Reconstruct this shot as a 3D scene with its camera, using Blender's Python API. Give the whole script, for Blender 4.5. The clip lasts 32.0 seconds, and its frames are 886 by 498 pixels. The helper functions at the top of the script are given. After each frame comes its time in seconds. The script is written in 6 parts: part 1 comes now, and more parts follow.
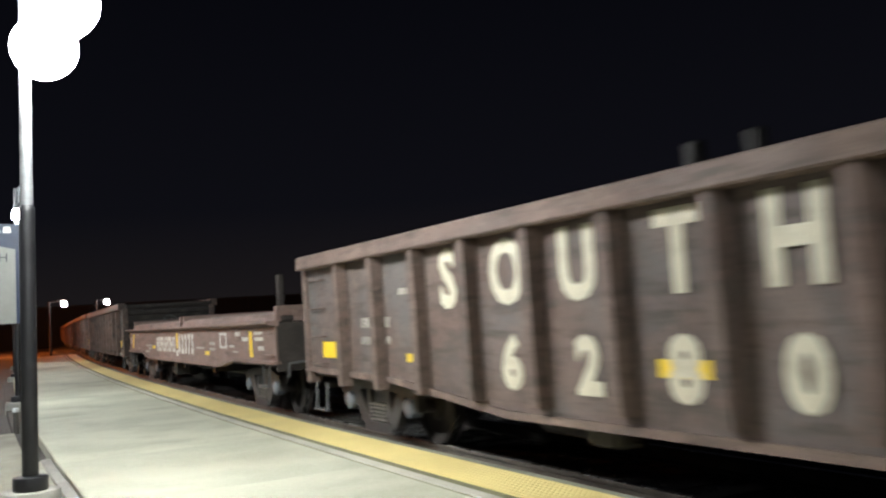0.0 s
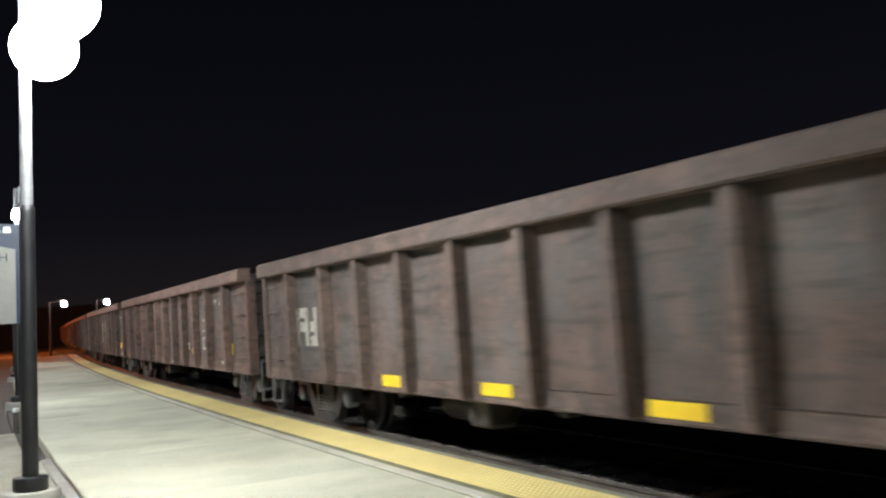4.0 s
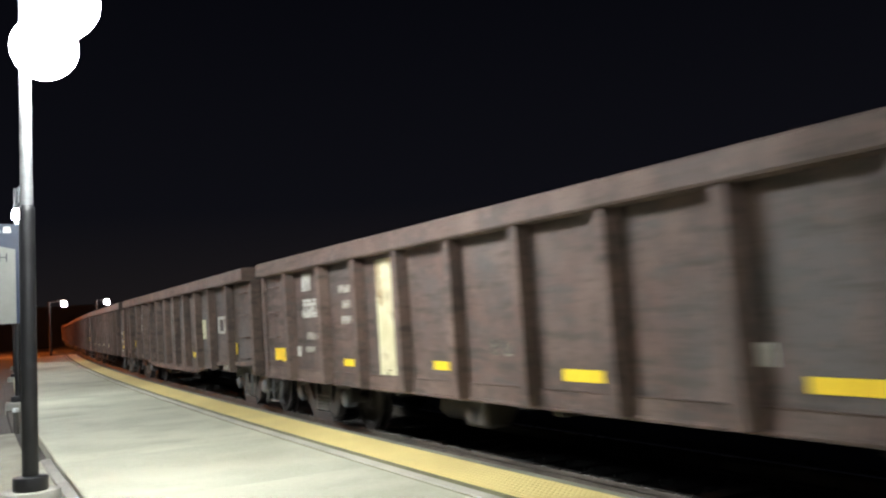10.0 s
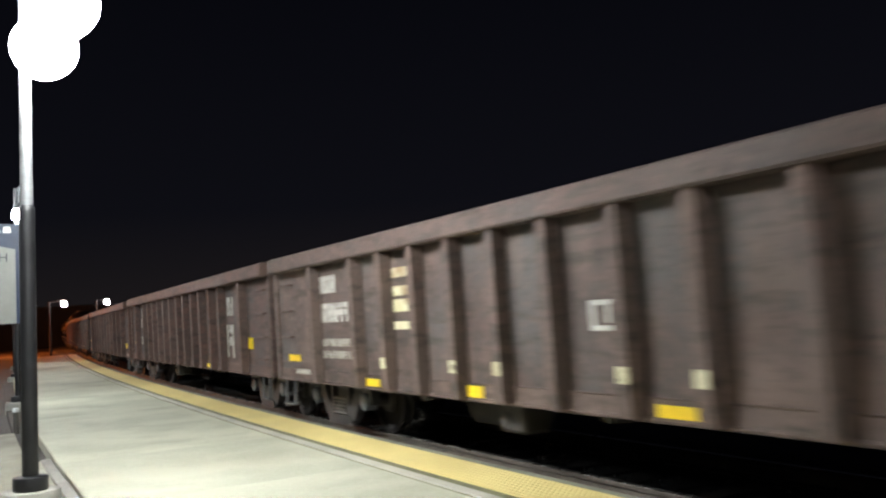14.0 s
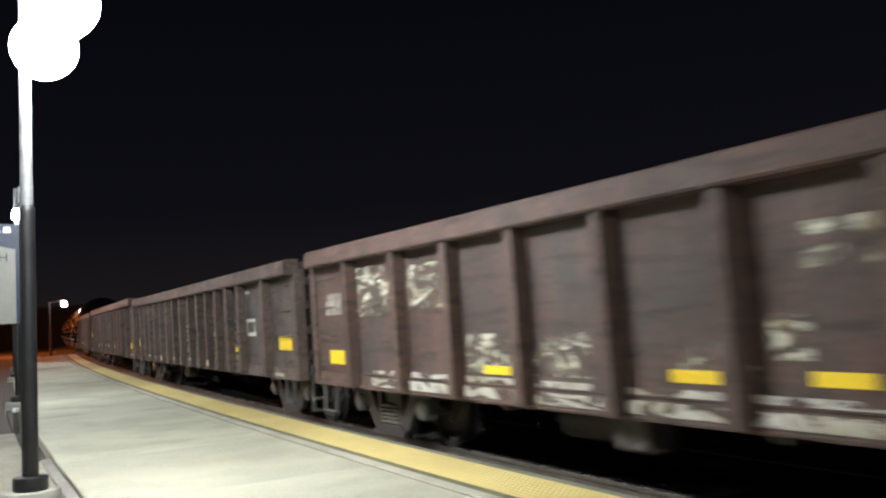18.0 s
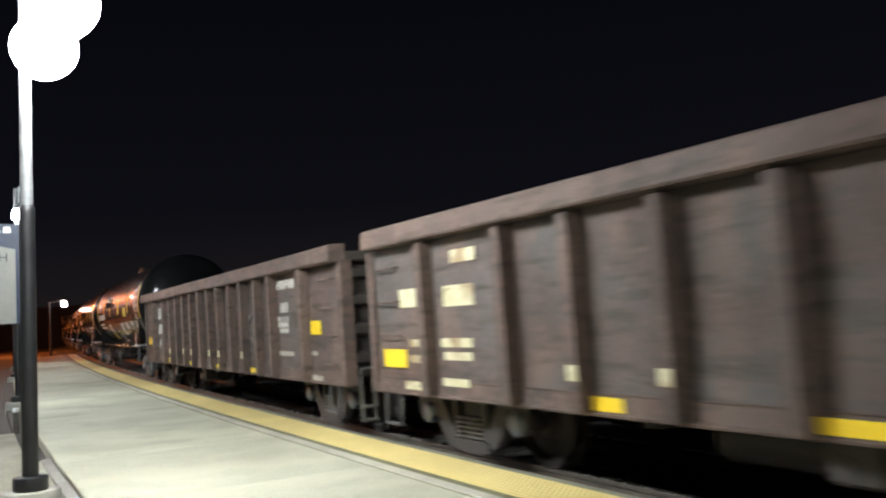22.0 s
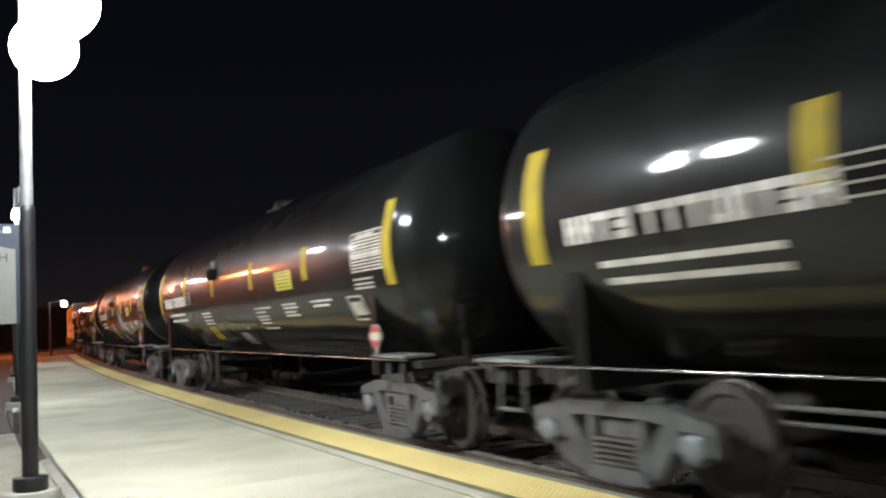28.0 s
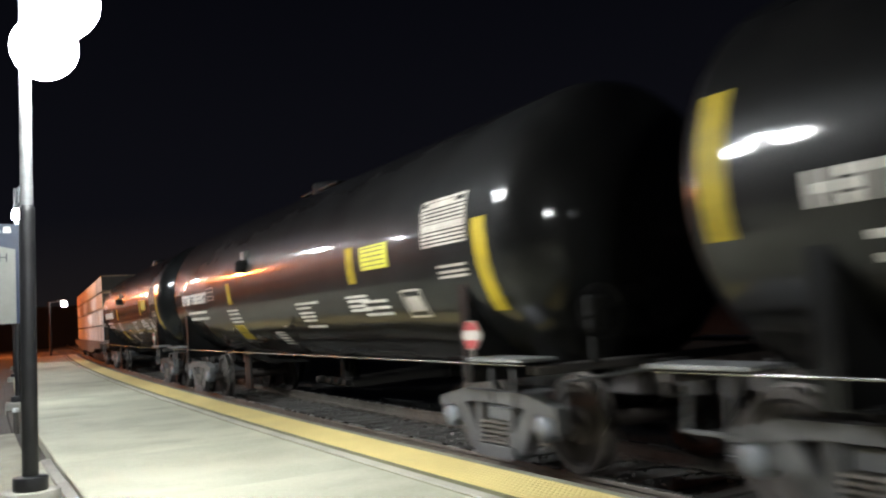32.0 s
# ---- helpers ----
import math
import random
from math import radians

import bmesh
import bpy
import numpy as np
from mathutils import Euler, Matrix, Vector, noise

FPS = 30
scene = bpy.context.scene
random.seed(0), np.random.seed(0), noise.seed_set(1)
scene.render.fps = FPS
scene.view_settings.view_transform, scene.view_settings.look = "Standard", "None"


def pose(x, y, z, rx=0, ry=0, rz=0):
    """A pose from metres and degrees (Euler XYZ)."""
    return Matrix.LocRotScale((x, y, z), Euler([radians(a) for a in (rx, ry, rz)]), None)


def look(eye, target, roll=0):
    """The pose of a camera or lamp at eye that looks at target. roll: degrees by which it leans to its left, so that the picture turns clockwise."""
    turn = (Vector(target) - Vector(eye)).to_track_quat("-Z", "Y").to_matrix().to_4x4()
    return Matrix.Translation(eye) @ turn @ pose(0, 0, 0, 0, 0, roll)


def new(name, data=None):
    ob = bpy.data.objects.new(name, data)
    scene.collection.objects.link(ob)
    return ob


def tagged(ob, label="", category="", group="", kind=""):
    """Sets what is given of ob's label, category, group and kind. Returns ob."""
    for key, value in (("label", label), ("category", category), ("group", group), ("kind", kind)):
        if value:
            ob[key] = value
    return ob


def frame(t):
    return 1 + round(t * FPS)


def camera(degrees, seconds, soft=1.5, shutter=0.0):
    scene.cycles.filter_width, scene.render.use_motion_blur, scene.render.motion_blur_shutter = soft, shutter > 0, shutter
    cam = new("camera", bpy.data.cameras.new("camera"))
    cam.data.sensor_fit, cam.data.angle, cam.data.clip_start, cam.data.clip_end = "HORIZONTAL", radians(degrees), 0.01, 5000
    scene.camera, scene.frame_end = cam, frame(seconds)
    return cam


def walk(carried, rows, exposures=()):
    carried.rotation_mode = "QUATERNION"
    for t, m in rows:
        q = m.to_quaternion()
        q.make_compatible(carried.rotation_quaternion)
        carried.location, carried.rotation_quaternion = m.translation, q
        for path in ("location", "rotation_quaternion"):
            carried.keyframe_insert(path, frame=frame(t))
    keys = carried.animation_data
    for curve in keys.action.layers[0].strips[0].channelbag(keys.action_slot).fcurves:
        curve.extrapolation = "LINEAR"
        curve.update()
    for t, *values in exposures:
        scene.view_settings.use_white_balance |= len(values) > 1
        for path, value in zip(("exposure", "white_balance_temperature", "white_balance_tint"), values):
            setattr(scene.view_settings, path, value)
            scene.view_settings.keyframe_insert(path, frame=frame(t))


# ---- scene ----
# ------------------------------------------------------------------ plan
# The rails pass the camera on its right; s runs along the track's centre line, o from it towards the platform.
TRACK_X, BEND, BEND_END, RAIL_Z = 5.902, 0.00247, 80.0, -0.132
STEP_S = np.arange(-420.0, 620.0, 0.25)
HEAD = np.where(STEP_S < 0, BEND * STEP_S, BEND * (np.minimum(STEP_S, BEND_END) - np.minimum(STEP_S, BEND_END) ** 2 / (2 * BEND_END)))
LINE_X = np.concatenate([[0], np.cumsum((np.sin(HEAD[1:]) + np.sin(HEAD[:-1])) * 0.125)])
LINE_Y = np.concatenate([[0], np.cumsum((np.cos(HEAD[1:]) + np.cos(HEAD[:-1])) * 0.125)])
LINE_X = LINE_X - np.interp(0, STEP_S, LINE_X) + TRACK_X
LINE_Y = LINE_Y - np.interp(0, STEP_S, LINE_Y)


def on_line(s, o=0.0, z=0.0):
    """The place at s along the track, o towards the platform, z up."""
    a = np.interp(s, STEP_S, HEAD)
    return Vector((np.interp(s, STEP_S, LINE_X) - o * math.cos(a), np.interp(s, STEP_S, LINE_Y) + o * math.sin(a), z))


def turn_at(s):
    return -math.degrees(np.interp(s, STEP_S, HEAD))


def rolled(t):
    """Metres that the train has come by t seconds: it gains speed slowly."""
    a = t / 16
    return 131.74986 * a + 0.12904 * a ** 2 + 0.275328 * a ** 3 + 0.571736 * a ** 4


def car_pose(centre, half):
    """A vehicle on its two bogies, each half metres from the centre."""
    a, b = on_line(centre - half, 0, RAIL_Z), on_line(centre + half, 0, RAIL_Z)
    m = (a + b) / 2
    return pose(m.x, m.y, m.z, 0, 0, -math.degrees(math.atan2(b.x - a.x, b.y - a.y)))


# ------------------------------------------------------------------ camera
cam = camera(52.21, 32.0, soft=2.2, shutter=0.5)
STAND = look((0, 0, 1.4766), (4.9109, 8.6861, 2.1362), -3.742)
walk(cam, [(0, STAND), (32, STAND)])

# ------------------------------------------------------------------ light
world = bpy.data.worlds.new("night")
scene.world = world
world.use_nodes = True
wn, wl = world.node_tree.nodes, world.node_tree.links
w_coord, w_sep, w_ramp = wn.new("ShaderNodeTexCoord"), wn.new("ShaderNodeSeparateXYZ"), wn.new("ShaderNodeValToRGB")
wl.new(w_coord.outputs["Generated"], w_sep.inputs[0])
wl.new(w_sep.outputs["Z"], w_ramp.inputs[0])
w_ramp.color_ramp.elements[0].position, w_ramp.color_ramp.elements[0].color = 0.0, (0.0118, 0.0098, 0.0102, 1)
w_ramp.color_ramp.elements[1].position, w_ramp.color_ramp.elements[1].color = 0.45, (0.0014, 0.0016, 0.0030, 1)
mid_sky = w_ramp.color_ramp.elements.new(0.12)
mid_sky.color = (0.0042, 0.0043, 0.0066, 1)
wl.new(w_ramp.outputs[0], wn["Background"].inputs[0])
wn["Background"].inputs[1].default_value = 1.0
LAMP_GLOW, ROW_GLOW, DIM_GLOW, FAR_GLOW, SODIUM_GLOW = 228.0, 1900.0, 480.0, 150.0, 3300.0


# ------------------------------------------------------------------ materials
def material(name, colour, rough=0.6, metal=0.0, stain=(), fine=40.0, coarse=2.0, bump=0.0, bump_scale=60.0, streak=0.0,
             emit=0.0, vary=0.0, spec=0.5, dirt=None, dirt_from=0.55, dirt_to=0.75, dirt_scale=0.9, rough_swing=0.12, dust=None):
    """A surface with grain at two scales, run-down streaks and dirt patches of their own shape."""
    m = bpy.data.materials.new(name)
    m.use_nodes = True
    n, l = m.node_tree.nodes, m.node_tree.links
    b = n["Principled BSDF"]
    b.inputs["Roughness"].default_value, b.inputs["Metallic"].default_value = rough, metal
    b.inputs["Specular IOR Level"].default_value = spec
    if emit:
        b.inputs["Base Color"].default_value = (*colour, 1)
        b.inputs["Emission Color"].default_value = (*colour, 1)
        b.inputs["Emission Strength"].default_value = emit
        return m
    co = n.new("ShaderNodeTexCoord")
    big, small = n.new("ShaderNodeTexNoise"), n.new("ShaderNodeTexNoise")
    big.inputs["Scale"].default_value, small.inputs["Scale"].default_value = coarse, fine
    big.inputs["Detail"].default_value, small.inputs["Detail"].default_value = 5, 3
    place = co.outputs["Object"]
    if vary:
        info, add = n.new("ShaderNodeObjectInfo"), n.new("ShaderNodeVectorMath")
        add.operation = "MULTIPLY_ADD"
        l.new(info.outputs["Random"], add.inputs[0])
        add.inputs[1].default_value = (37, 53, 71)
        l.new(place, add.inputs[2])
        place = add.outputs[0]
    l.new(place, big.inputs["Vector"])
    l.new(place, small.inputs["Vector"])
    dark = stain or tuple(c * 0.62 for c in colour)
    ramp = n.new("ShaderNodeValToRGB")
    ramp.color_ramp.elements[0].position, ramp.color_ramp.elements[0].color = 0.32, (*dark, 1)
    ramp.color_ramp.elements[1].position, ramp.color_ramp.elements[1].color = 0.62, (*colour, 1)
    mix = n.new("ShaderNodeMath")
    mix.operation = "MULTIPLY_ADD"
    l.new(small.outputs[0], mix.inputs[0])
    mix.inputs[1].default_value = 0.35
    l.new(big.outputs[0], mix.inputs[2])
    off = n.new("ShaderNodeMath")
    off.operation = "SUBTRACT"
    l.new(mix.outputs[0], off.inputs[0])
    off.inputs[1].default_value = 0.17
    l.new(off.outputs[0], ramp.inputs[0])
    out = ramp.outputs[0]
    if streak:
        sc, st = n.new("ShaderNodeMapping"), n.new("ShaderNodeTexNoise")
        sc.inputs["Scale"].default_value = (6, 6, 0.45)
        st.inputs["Scale"].default_value, st.inputs["Detail"].default_value = 1.6, 6
        l.new(place, sc.inputs["Vector"])
        l.new(sc.outputs[0], st.inputs["Vector"])
        sr = n.new("ShaderNodeMapRange")
        sr.inputs[1].default_value, sr.inputs[2].default_value = 0.45, 0.72
        sr.inputs[3].default_value, sr.inputs[4].default_value = 0, streak
        l.new(st.outputs[0], sr.inputs[0])
        mx = n.new("ShaderNodeMix")
        mx.data_type = "RGBA"
        l.new(sr.outputs[0], mx.inputs[0])
        l.new(out, mx.inputs[6])
        mx.inputs[7].default_value = (*tuple(c * 0.4 + 0.015 for c in colour), 1)
        out = mx.outputs[2]
    if dirt:
        dn, dr, dm = n.new("ShaderNodeTexNoise"), n.new("ShaderNodeMapRange"), n.new("ShaderNodeMix")
        dn.inputs["Scale"].default_value, dn.inputs["Detail"].default_value = dirt_scale, 8
        dr.inputs[1].default_value, dr.inputs[2].default_value = dirt_from, dirt_to
        ds = n.new("ShaderNodeMapping")
        ds.inputs["Scale"].default_value = (1, 0.5, 2.0) if dirt_scale > 2 else (1, 1, 1)
        l.new(place, ds.inputs["Vector"])
        l.new(ds.outputs[0], dn.inputs["Vector"])
        l.new(dn.outputs[0], dr.inputs[0])
        dm.data_type = "RGBA"
        l.new(dr.outputs[0], dm.inputs[0])
        l.new(out, dm.inputs[6])
        dm.inputs[7].default_value = (*dirt, 1)
        out = dm.outputs[2]
    if dust:
        for colour_b, scale, lo, hi, most, shape in ((dust[0], 0.9, 0.44, 0.64, 0.75, (1, 0.7, 0.9)), (dust[1], 2.3, 0.50, 0.70, 0.7, (1, 1, 0.6)), (dust[2], 3.0, 0.52, 0.70, 0.75, (1, 0.40, 3.0)), (dust[1], 11.0, 0.56, 0.70, 0.6, (1, 1, 1)), (dust[2], 17.0, 0.56, 0.70, 0.5, (1, 0.7, 1.4))):
            un, ur, um, us = n.new("ShaderNodeTexNoise"), n.new("ShaderNodeMapRange"), n.new("ShaderNodeMix"), n.new("ShaderNodeMapping")
            un.inputs["Scale"].default_value, un.inputs["Detail"].default_value = scale, 7
            us.inputs["Scale"].default_value, us.inputs["Location"].default_value = shape, (scale, 3 * scale, 0)
            ur.inputs[1].default_value, ur.inputs[2].default_value, ur.inputs[4].default_value = lo, hi, most
            l.new(place, us.inputs["Vector"])
            l.new(us.outputs[0], un.inputs["Vector"])
            l.new(un.outputs[0], ur.inputs[0])
            um.data_type = "RGBA"
            l.new(ur.outputs[0], um.inputs[0])
            l.new(out, um.inputs[6])
            um.inputs[7].default_value = (*colour_b, 1)
            out = um.outputs[2]
    if vary:
        hs, vr = n.new("ShaderNodeHueSaturation"), n.new("ShaderNodeMapRange")
        vr.inputs[3].default_value, vr.inputs[4].default_value = 1 - vary, 1 + vary
        l.new(info.outputs["Random"], vr.inputs[0])
        l.new(vr.outputs[0], hs.inputs["Value"])
        l.new(out, hs.inputs["Color"])
        out = hs.outputs[0]
    l.new(out, b.inputs["Base Color"])
    rr = n.new("ShaderNodeMapRange")
    rr.inputs[3].default_value, rr.inputs[4].default_value = max(0.03, rough - rough_swing), min(1, rough + rough_swing)
    l.new(big.outputs[0], rr.inputs[0])
    l.new(rr.outputs[0], b.inputs["Roughness"])
    if bump:
        bp, bt = n.new("ShaderNodeBump"), n.new("ShaderNodeTexNoise")
        bt.inputs["Scale"].default_value, bt.inputs["Detail"].default_value = bump_scale, 4
        l.new(place, bt.inputs["Vector"])
        l.new(bt.outputs[0], bp.inputs["Height"])
        bp.inputs["Strength"].default_value, bp.inputs["Distance"].default_value = bump, 0.02
        l.new(bp.outputs[0], b.inputs["Normal"])
    return m


CONCRETE = material("platform concrete", (0.50, 0.498, 0.385), 0.75, fine=22, coarse=0.8, bump=0.25, bump_scale=90, vary=0.07,
                    stain=(0.38, 0.378, 0.28), dirt=(0.29, 0.288, 0.21), dirt_from=0.52, dirt_to=0.85)
CONCRETE_EDGE = material("edge concrete", (0.50, 0.48, 0.40), 0.8, fine=50, coarse=1.2, bump=0.3, stain=(0.34, 0.33, 0.28))
CONCRETE_OLD = material("old concrete", (0.33, 0.32, 0.28), 0.85, fine=40, coarse=0.8, bump=0.4, stain=(0.20, 0.19, 0.17))
EARTH = material("bare earth", (0.10, 0.085, 0.065), 0.95, fine=9, coarse=0.4, bump=0.6, bump_scale=14, stain=(0.055, 0.045, 0.035))
JOINT_OLIVE = material("olive joint sealant", (0.17, 0.165, 0.085), 0.8, fine=30, coarse=2)
EDGE_DIRTY = material("dirty edge concrete", (0.24, 0.235, 0.18), 0.8, fine=45, coarse=1.5, bump=0.4, stain=(0.15, 0.145, 0.115))
WALK = material("pale worn pavement", (0.40, 0.385, 0.30), 0.85, fine=30, coarse=0.6, bump=0.4, stain=(0.25, 0.24, 0.18), dirt=(0.18, 0.17, 0.13), dirt_from=0.52, dirt_to=0.8)
ASPHALT = material("path asphalt", (0.075, 0.07, 0.062), 0.9, fine=45, coarse=0.5, bump=0.5, stain=(0.045, 0.042, 0.038))
PAVING = material("worn pavement", (0.27, 0.25, 0.21), 0.9, fine=35, coarse=0.5, bump=0.4, stain=(0.15, 0.14, 0.12))
BALLAST = material("ballast", (0.115, 0.11, 0.10), 0.9, fine=38, coarse=6, bump=1.0, bump_scale=30, stain=(0.06, 0.058, 0.055))
STONE = material("ballast stone", (0.15, 0.145, 0.135), 0.85, fine=60, coarse=9, stain=(0.10, 0.095, 0.09), bump=0.4)
TIE = material("weathered tie wood", (0.10, 0.093, 0.083), 0.85, fine=70, coarse=5, stain=(0.07, 0.063, 0.058), bump=0.5, vary=0.25)
RAIL_STEEL = material("rusty rail", (0.13, 0.11, 0.09), 0.7, 0.1, fine=60, coarse=4, stain=(0.08, 0.066, 0.054))
BRIGHT_BAR = material("worn bright steel bar", (0.30, 0.30, 0.30), 0.2, 0.9, fine=50, coarse=5)
RAIL_HEAD = material("polished rail head", (0.42, 0.41, 0.39), 0.28, 0.9, fine=60, coarse=4)
POLE_BLACK = material("black painted pole", (0.012, 0.012, 0.014), 0.45, fine=30, coarse=3)
POLE_GREY = material("grey painted pole", (0.16, 0.165, 0.17), 0.45, 0.2, fine=30, coarse=3)
GLOW = material("lamp glow", (0.935, 0.97, 0.965), emit=LAMP_GLOW)
GLOW_DIM = material("dimmer lamp glow", (0.88, 0.96, 0.98), emit=DIM_GLOW)
GLOW_ROW = material("unseen mast lamp glow", (0.88, 0.96, 1.0), emit=ROW_GLOW)
GLOW_FAR = material("far lamp glow", (0.95, 0.96, 1.0), emit=FAR_GLOW)
GLOW_SODIUM = material("sodium glow", (1.0, 0.23, 0.04), emit=SODIUM_GLOW)
SIGN_BLUE = material("sign blue", (0.010, 0.022, 0.055), 0.45, fine=20, coarse=2)
SIGN_GREY = material("sign panel", (0.20, 0.205, 0.19), 0.5, fine=20, coarse=1.5, stain=(0.17, 0.175, 0.16))
SIGN_WHITE = material("sign lettering", (0.75, 0.75, 0.75), 0.5, fine=20, coarse=2, stain=(0.66, 0.66, 0.66))
SIGN_INK = material("sign ink", (0.05, 0.05, 0.06), 0.5, fine=20, coarse=2)
GALV = material("galvanised steel", (0.42, 0.43, 0.44), 0.4, 0.8, fine=60, coarse=8)
# Darker cast steel for brake valves and all bogies but the tank cars'.
CAST_DARK = material("darker cast steel", (0.050, 0.045, 0.040), 0.7, 0.05, fine=55, coarse=4, stain=(0.034, 0.030, 0.027), bump=0.4, vary=0.12)
CAST = material("dusty cast steel", (0.105, 0.106, 0.106), 0.75, 0.05, fine=55, coarse=4, stain=(0.058, 0.058, 0.059), bump=0.4, vary=0.12)
WHEEL = material("wheel steel", (0.075, 0.064, 0.057), 0.65, 0.2, fine=50, coarse=6, stain=(0.045, 0.036, 0.031))
TREAD = material("bright wheel tread", (0.55, 0.53, 0.50), 0.25, 0.95, fine=50, coarse=6)
BEARING = material("grey bearing cap", (0.20, 0.22, 0.245), 0.5, 0.2, fine=50, coarse=6)
STEP_GREY = material("grey worn step", (0.13, 0.127, 0.115), 0.6, 0.1, fine=40, coarse=6, stain=(0.075, 0.07, 0.06))
SPRING = material("spring steel", (0.20, 0.18, 0.16), 0.6, 0.3, fine=50, coarse=8)
# Shade between the cars is put into this streaked near-black colour.
END_SHADE = material("shade-darkened end sheet", (0.036, 0.029, 0.025), 0.9, fine=30, coarse=1.4, stain=(0.018, 0.015, 0.013), streak=0.5, bump=0.3, bump_scale=9, dirt=(0.052, 0.042, 0.036), dirt_from=0.5, dirt_to=0.7, dirt_scale=3.0)
IRON_DARK = material("dark ironwork", (0.05, 0.045, 0.042), 0.65, 0.2, fine=40, coarse=3, bump=0.2)
BLACK_IRON = material("black ironwork", (0.010, 0.0097, 0.0093), 0.6, fine=40, coarse=3, bump=0.2, spec=0.08)
HOSE = material("black rubber hose", (0.015, 0.015, 0.015), 0.6, fine=30, coarse=5)
YELLOW = material("reflective yellow", (0.86, 0.60, 0.015), 0.5, fine=30, coarse=3, stain=(0.70, 0.46, 0.01))
YELLOW_DULL = material("dusty yellow band", (0.34, 0.25, 0.012), 0.65, fine=40, coarse=4, stain=(0.22, 0.165, 0.014), spec=0.2)
YELLOW_PLATE = material("lemon yellow notice", (0.52, 0.50, 0.035), 0.55, fine=40, coarse=4, stain=(0.40, 0.38, 0.035))
WHITE = material("stencilled white", (0.58, 0.56, 0.51), 0.65, fine=45, coarse=5, stain=(0.36, 0.34, 0.30))
WHITE_OLD = material("faded white", (0.42, 0.39, 0.34), 0.7, fine=45, coarse=4, stain=(0.24, 0.21, 0.18))
LETTERING = material("weathered cream lettering", (0.56, 0.52, 0.40), 0.7, fine=40, coarse=5, stain=(0.40, 0.36, 0.27))
RED = material("placard red", (0.30, 0.04, 0.04), 0.5, fine=30, coarse=4)
TANK_BLACK = material("black tank paint", (0.0040, 0.0041, 0.0043), 0.42, fine=24, coarse=1.2, stain=(0.008, 0.0078, 0.0076), spec=0.05,
                      dirt=(0.0110, 0.0114, 0.0118), dirt_from=0.42, dirt_to=0.8, vary=0.1, rough_swing=0.06)
tank_gloss = TANK_BLACK.node_tree.nodes["Principled BSDF"]
tank_gloss.inputs["Coat Weight"].default_value, tank_gloss.inputs["Coat Roughness"].default_value = 0.6, 0.075


def car_paint(name, colour, stain, streak, vary, dirt, dust):
    """Car paint and what the road leaves on it: red on the frame, a grey film on the sheets, pale dust on the sill."""
    def coat(role, film):
        return material(name + role, colour, 0.8, fine=26, coarse=1.1, stain=stain, streak=streak, bump=0.3, bump_scale=9, vary=vary, dirt=dirt,
                        dirt_from=0.48, dirt_to=0.64, dirt_scale=4.5, dust=film)
    level = 0.3 * dust[0][0] + 0.6 * dust[0][1] + 0.1 * dust[0][2]
    grey = tuple(level * c for c in (1.06, 0.99, 0.95))
    return {"frame": coat(" on frame", (tuple(0.55 * a + 0.45 * b for a, b in zip(colour, dust[0])), dust[1], dust[2])),
            "panel": coat(" under grey film", (grey, dust[1], dust[2])),
            "sill": coat(" under pale dust", (dust[1], tuple(1.35 * c for c in dust[1]), dust[2]))}


BROWN_DIRT, BROWN_DUST = (0.0667, 0.0496, 0.0434), ((0.0920, 0.0745, 0.0607), (0.1454, 0.0966, 0.0764), (0.0331, 0.0230, 0.0175))
CAR_PAINT = {
    "pale": car_paint("dusty pink brown car paint", (0.2300, 0.1450, 0.1170), (0.1750, 0.1160, 0.0960), 0.25, 0.05, (0.1750, 0.1240, 0.1040), ((0.1900, 0.1380, 0.1190), (0.2500, 0.1800, 0.1550), (0.1000, 0.0680, 0.0570))),
    "brown": car_paint("brown car paint", (0.1062, 0.0621, 0.0504), (0.0554, 0.0396, 0.0337), 0.6, 0.13, BROWN_DIRT, BROWN_DUST),
    "red": car_paint("oxide red car paint", (0.1476, 0.0827, 0.0683), (0.0821, 0.0542, 0.0455), 0.55, 0.13, BROWN_DIRT, ((0.1296, 0.0912, 0.0720), (0.1980, 0.1200, 0.0936), (0.0432, 0.0288, 0.0216))),
    "umber": car_paint("umber car paint", (0.1330, 0.0850, 0.0690), (0.0780, 0.0540, 0.0450), 0.5, 0.10, (0.0800, 0.0600, 0.0510), ((0.1180, 0.0900, 0.0740), (0.1650, 0.1150, 0.0930), (0.0450, 0.0320, 0.0260))),
    "grey": car_paint("grey brown car paint", (0.1070, 0.0665, 0.0558), (0.0560, 0.0415, 0.0365), 0.6, 0.13, BROWN_DIRT, BROWN_DUST),
    "rust": car_paint("dull rust car paint", (0.0910, 0.0460, 0.0360), (0.0430, 0.0270, 0.0225), 0.6, 0.13, (0.0520, 0.0360, 0.0305), ((0.060, 0.045, 0.038), (0.100, 0.060, 0.048), (0.024, 0.016, 0.013))),
    "sooty": car_paint("sooty brown car paint", (0.0820, 0.0520, 0.0430), (0.0360, 0.0260, 0.0225), 0.6, 0.16, (0.0500, 0.0400, 0.0350), ((0.070, 0.055, 0.047), (0.125, 0.089, 0.074), (0.022, 0.016, 0.013))),
    "dark": car_paint("dark brown car paint", (0.0915, 0.0563, 0.0453), (0.0488, 0.0348, 0.0292), 0.6, 0.13, BROWN_DIRT, BROWN_DUST),
}
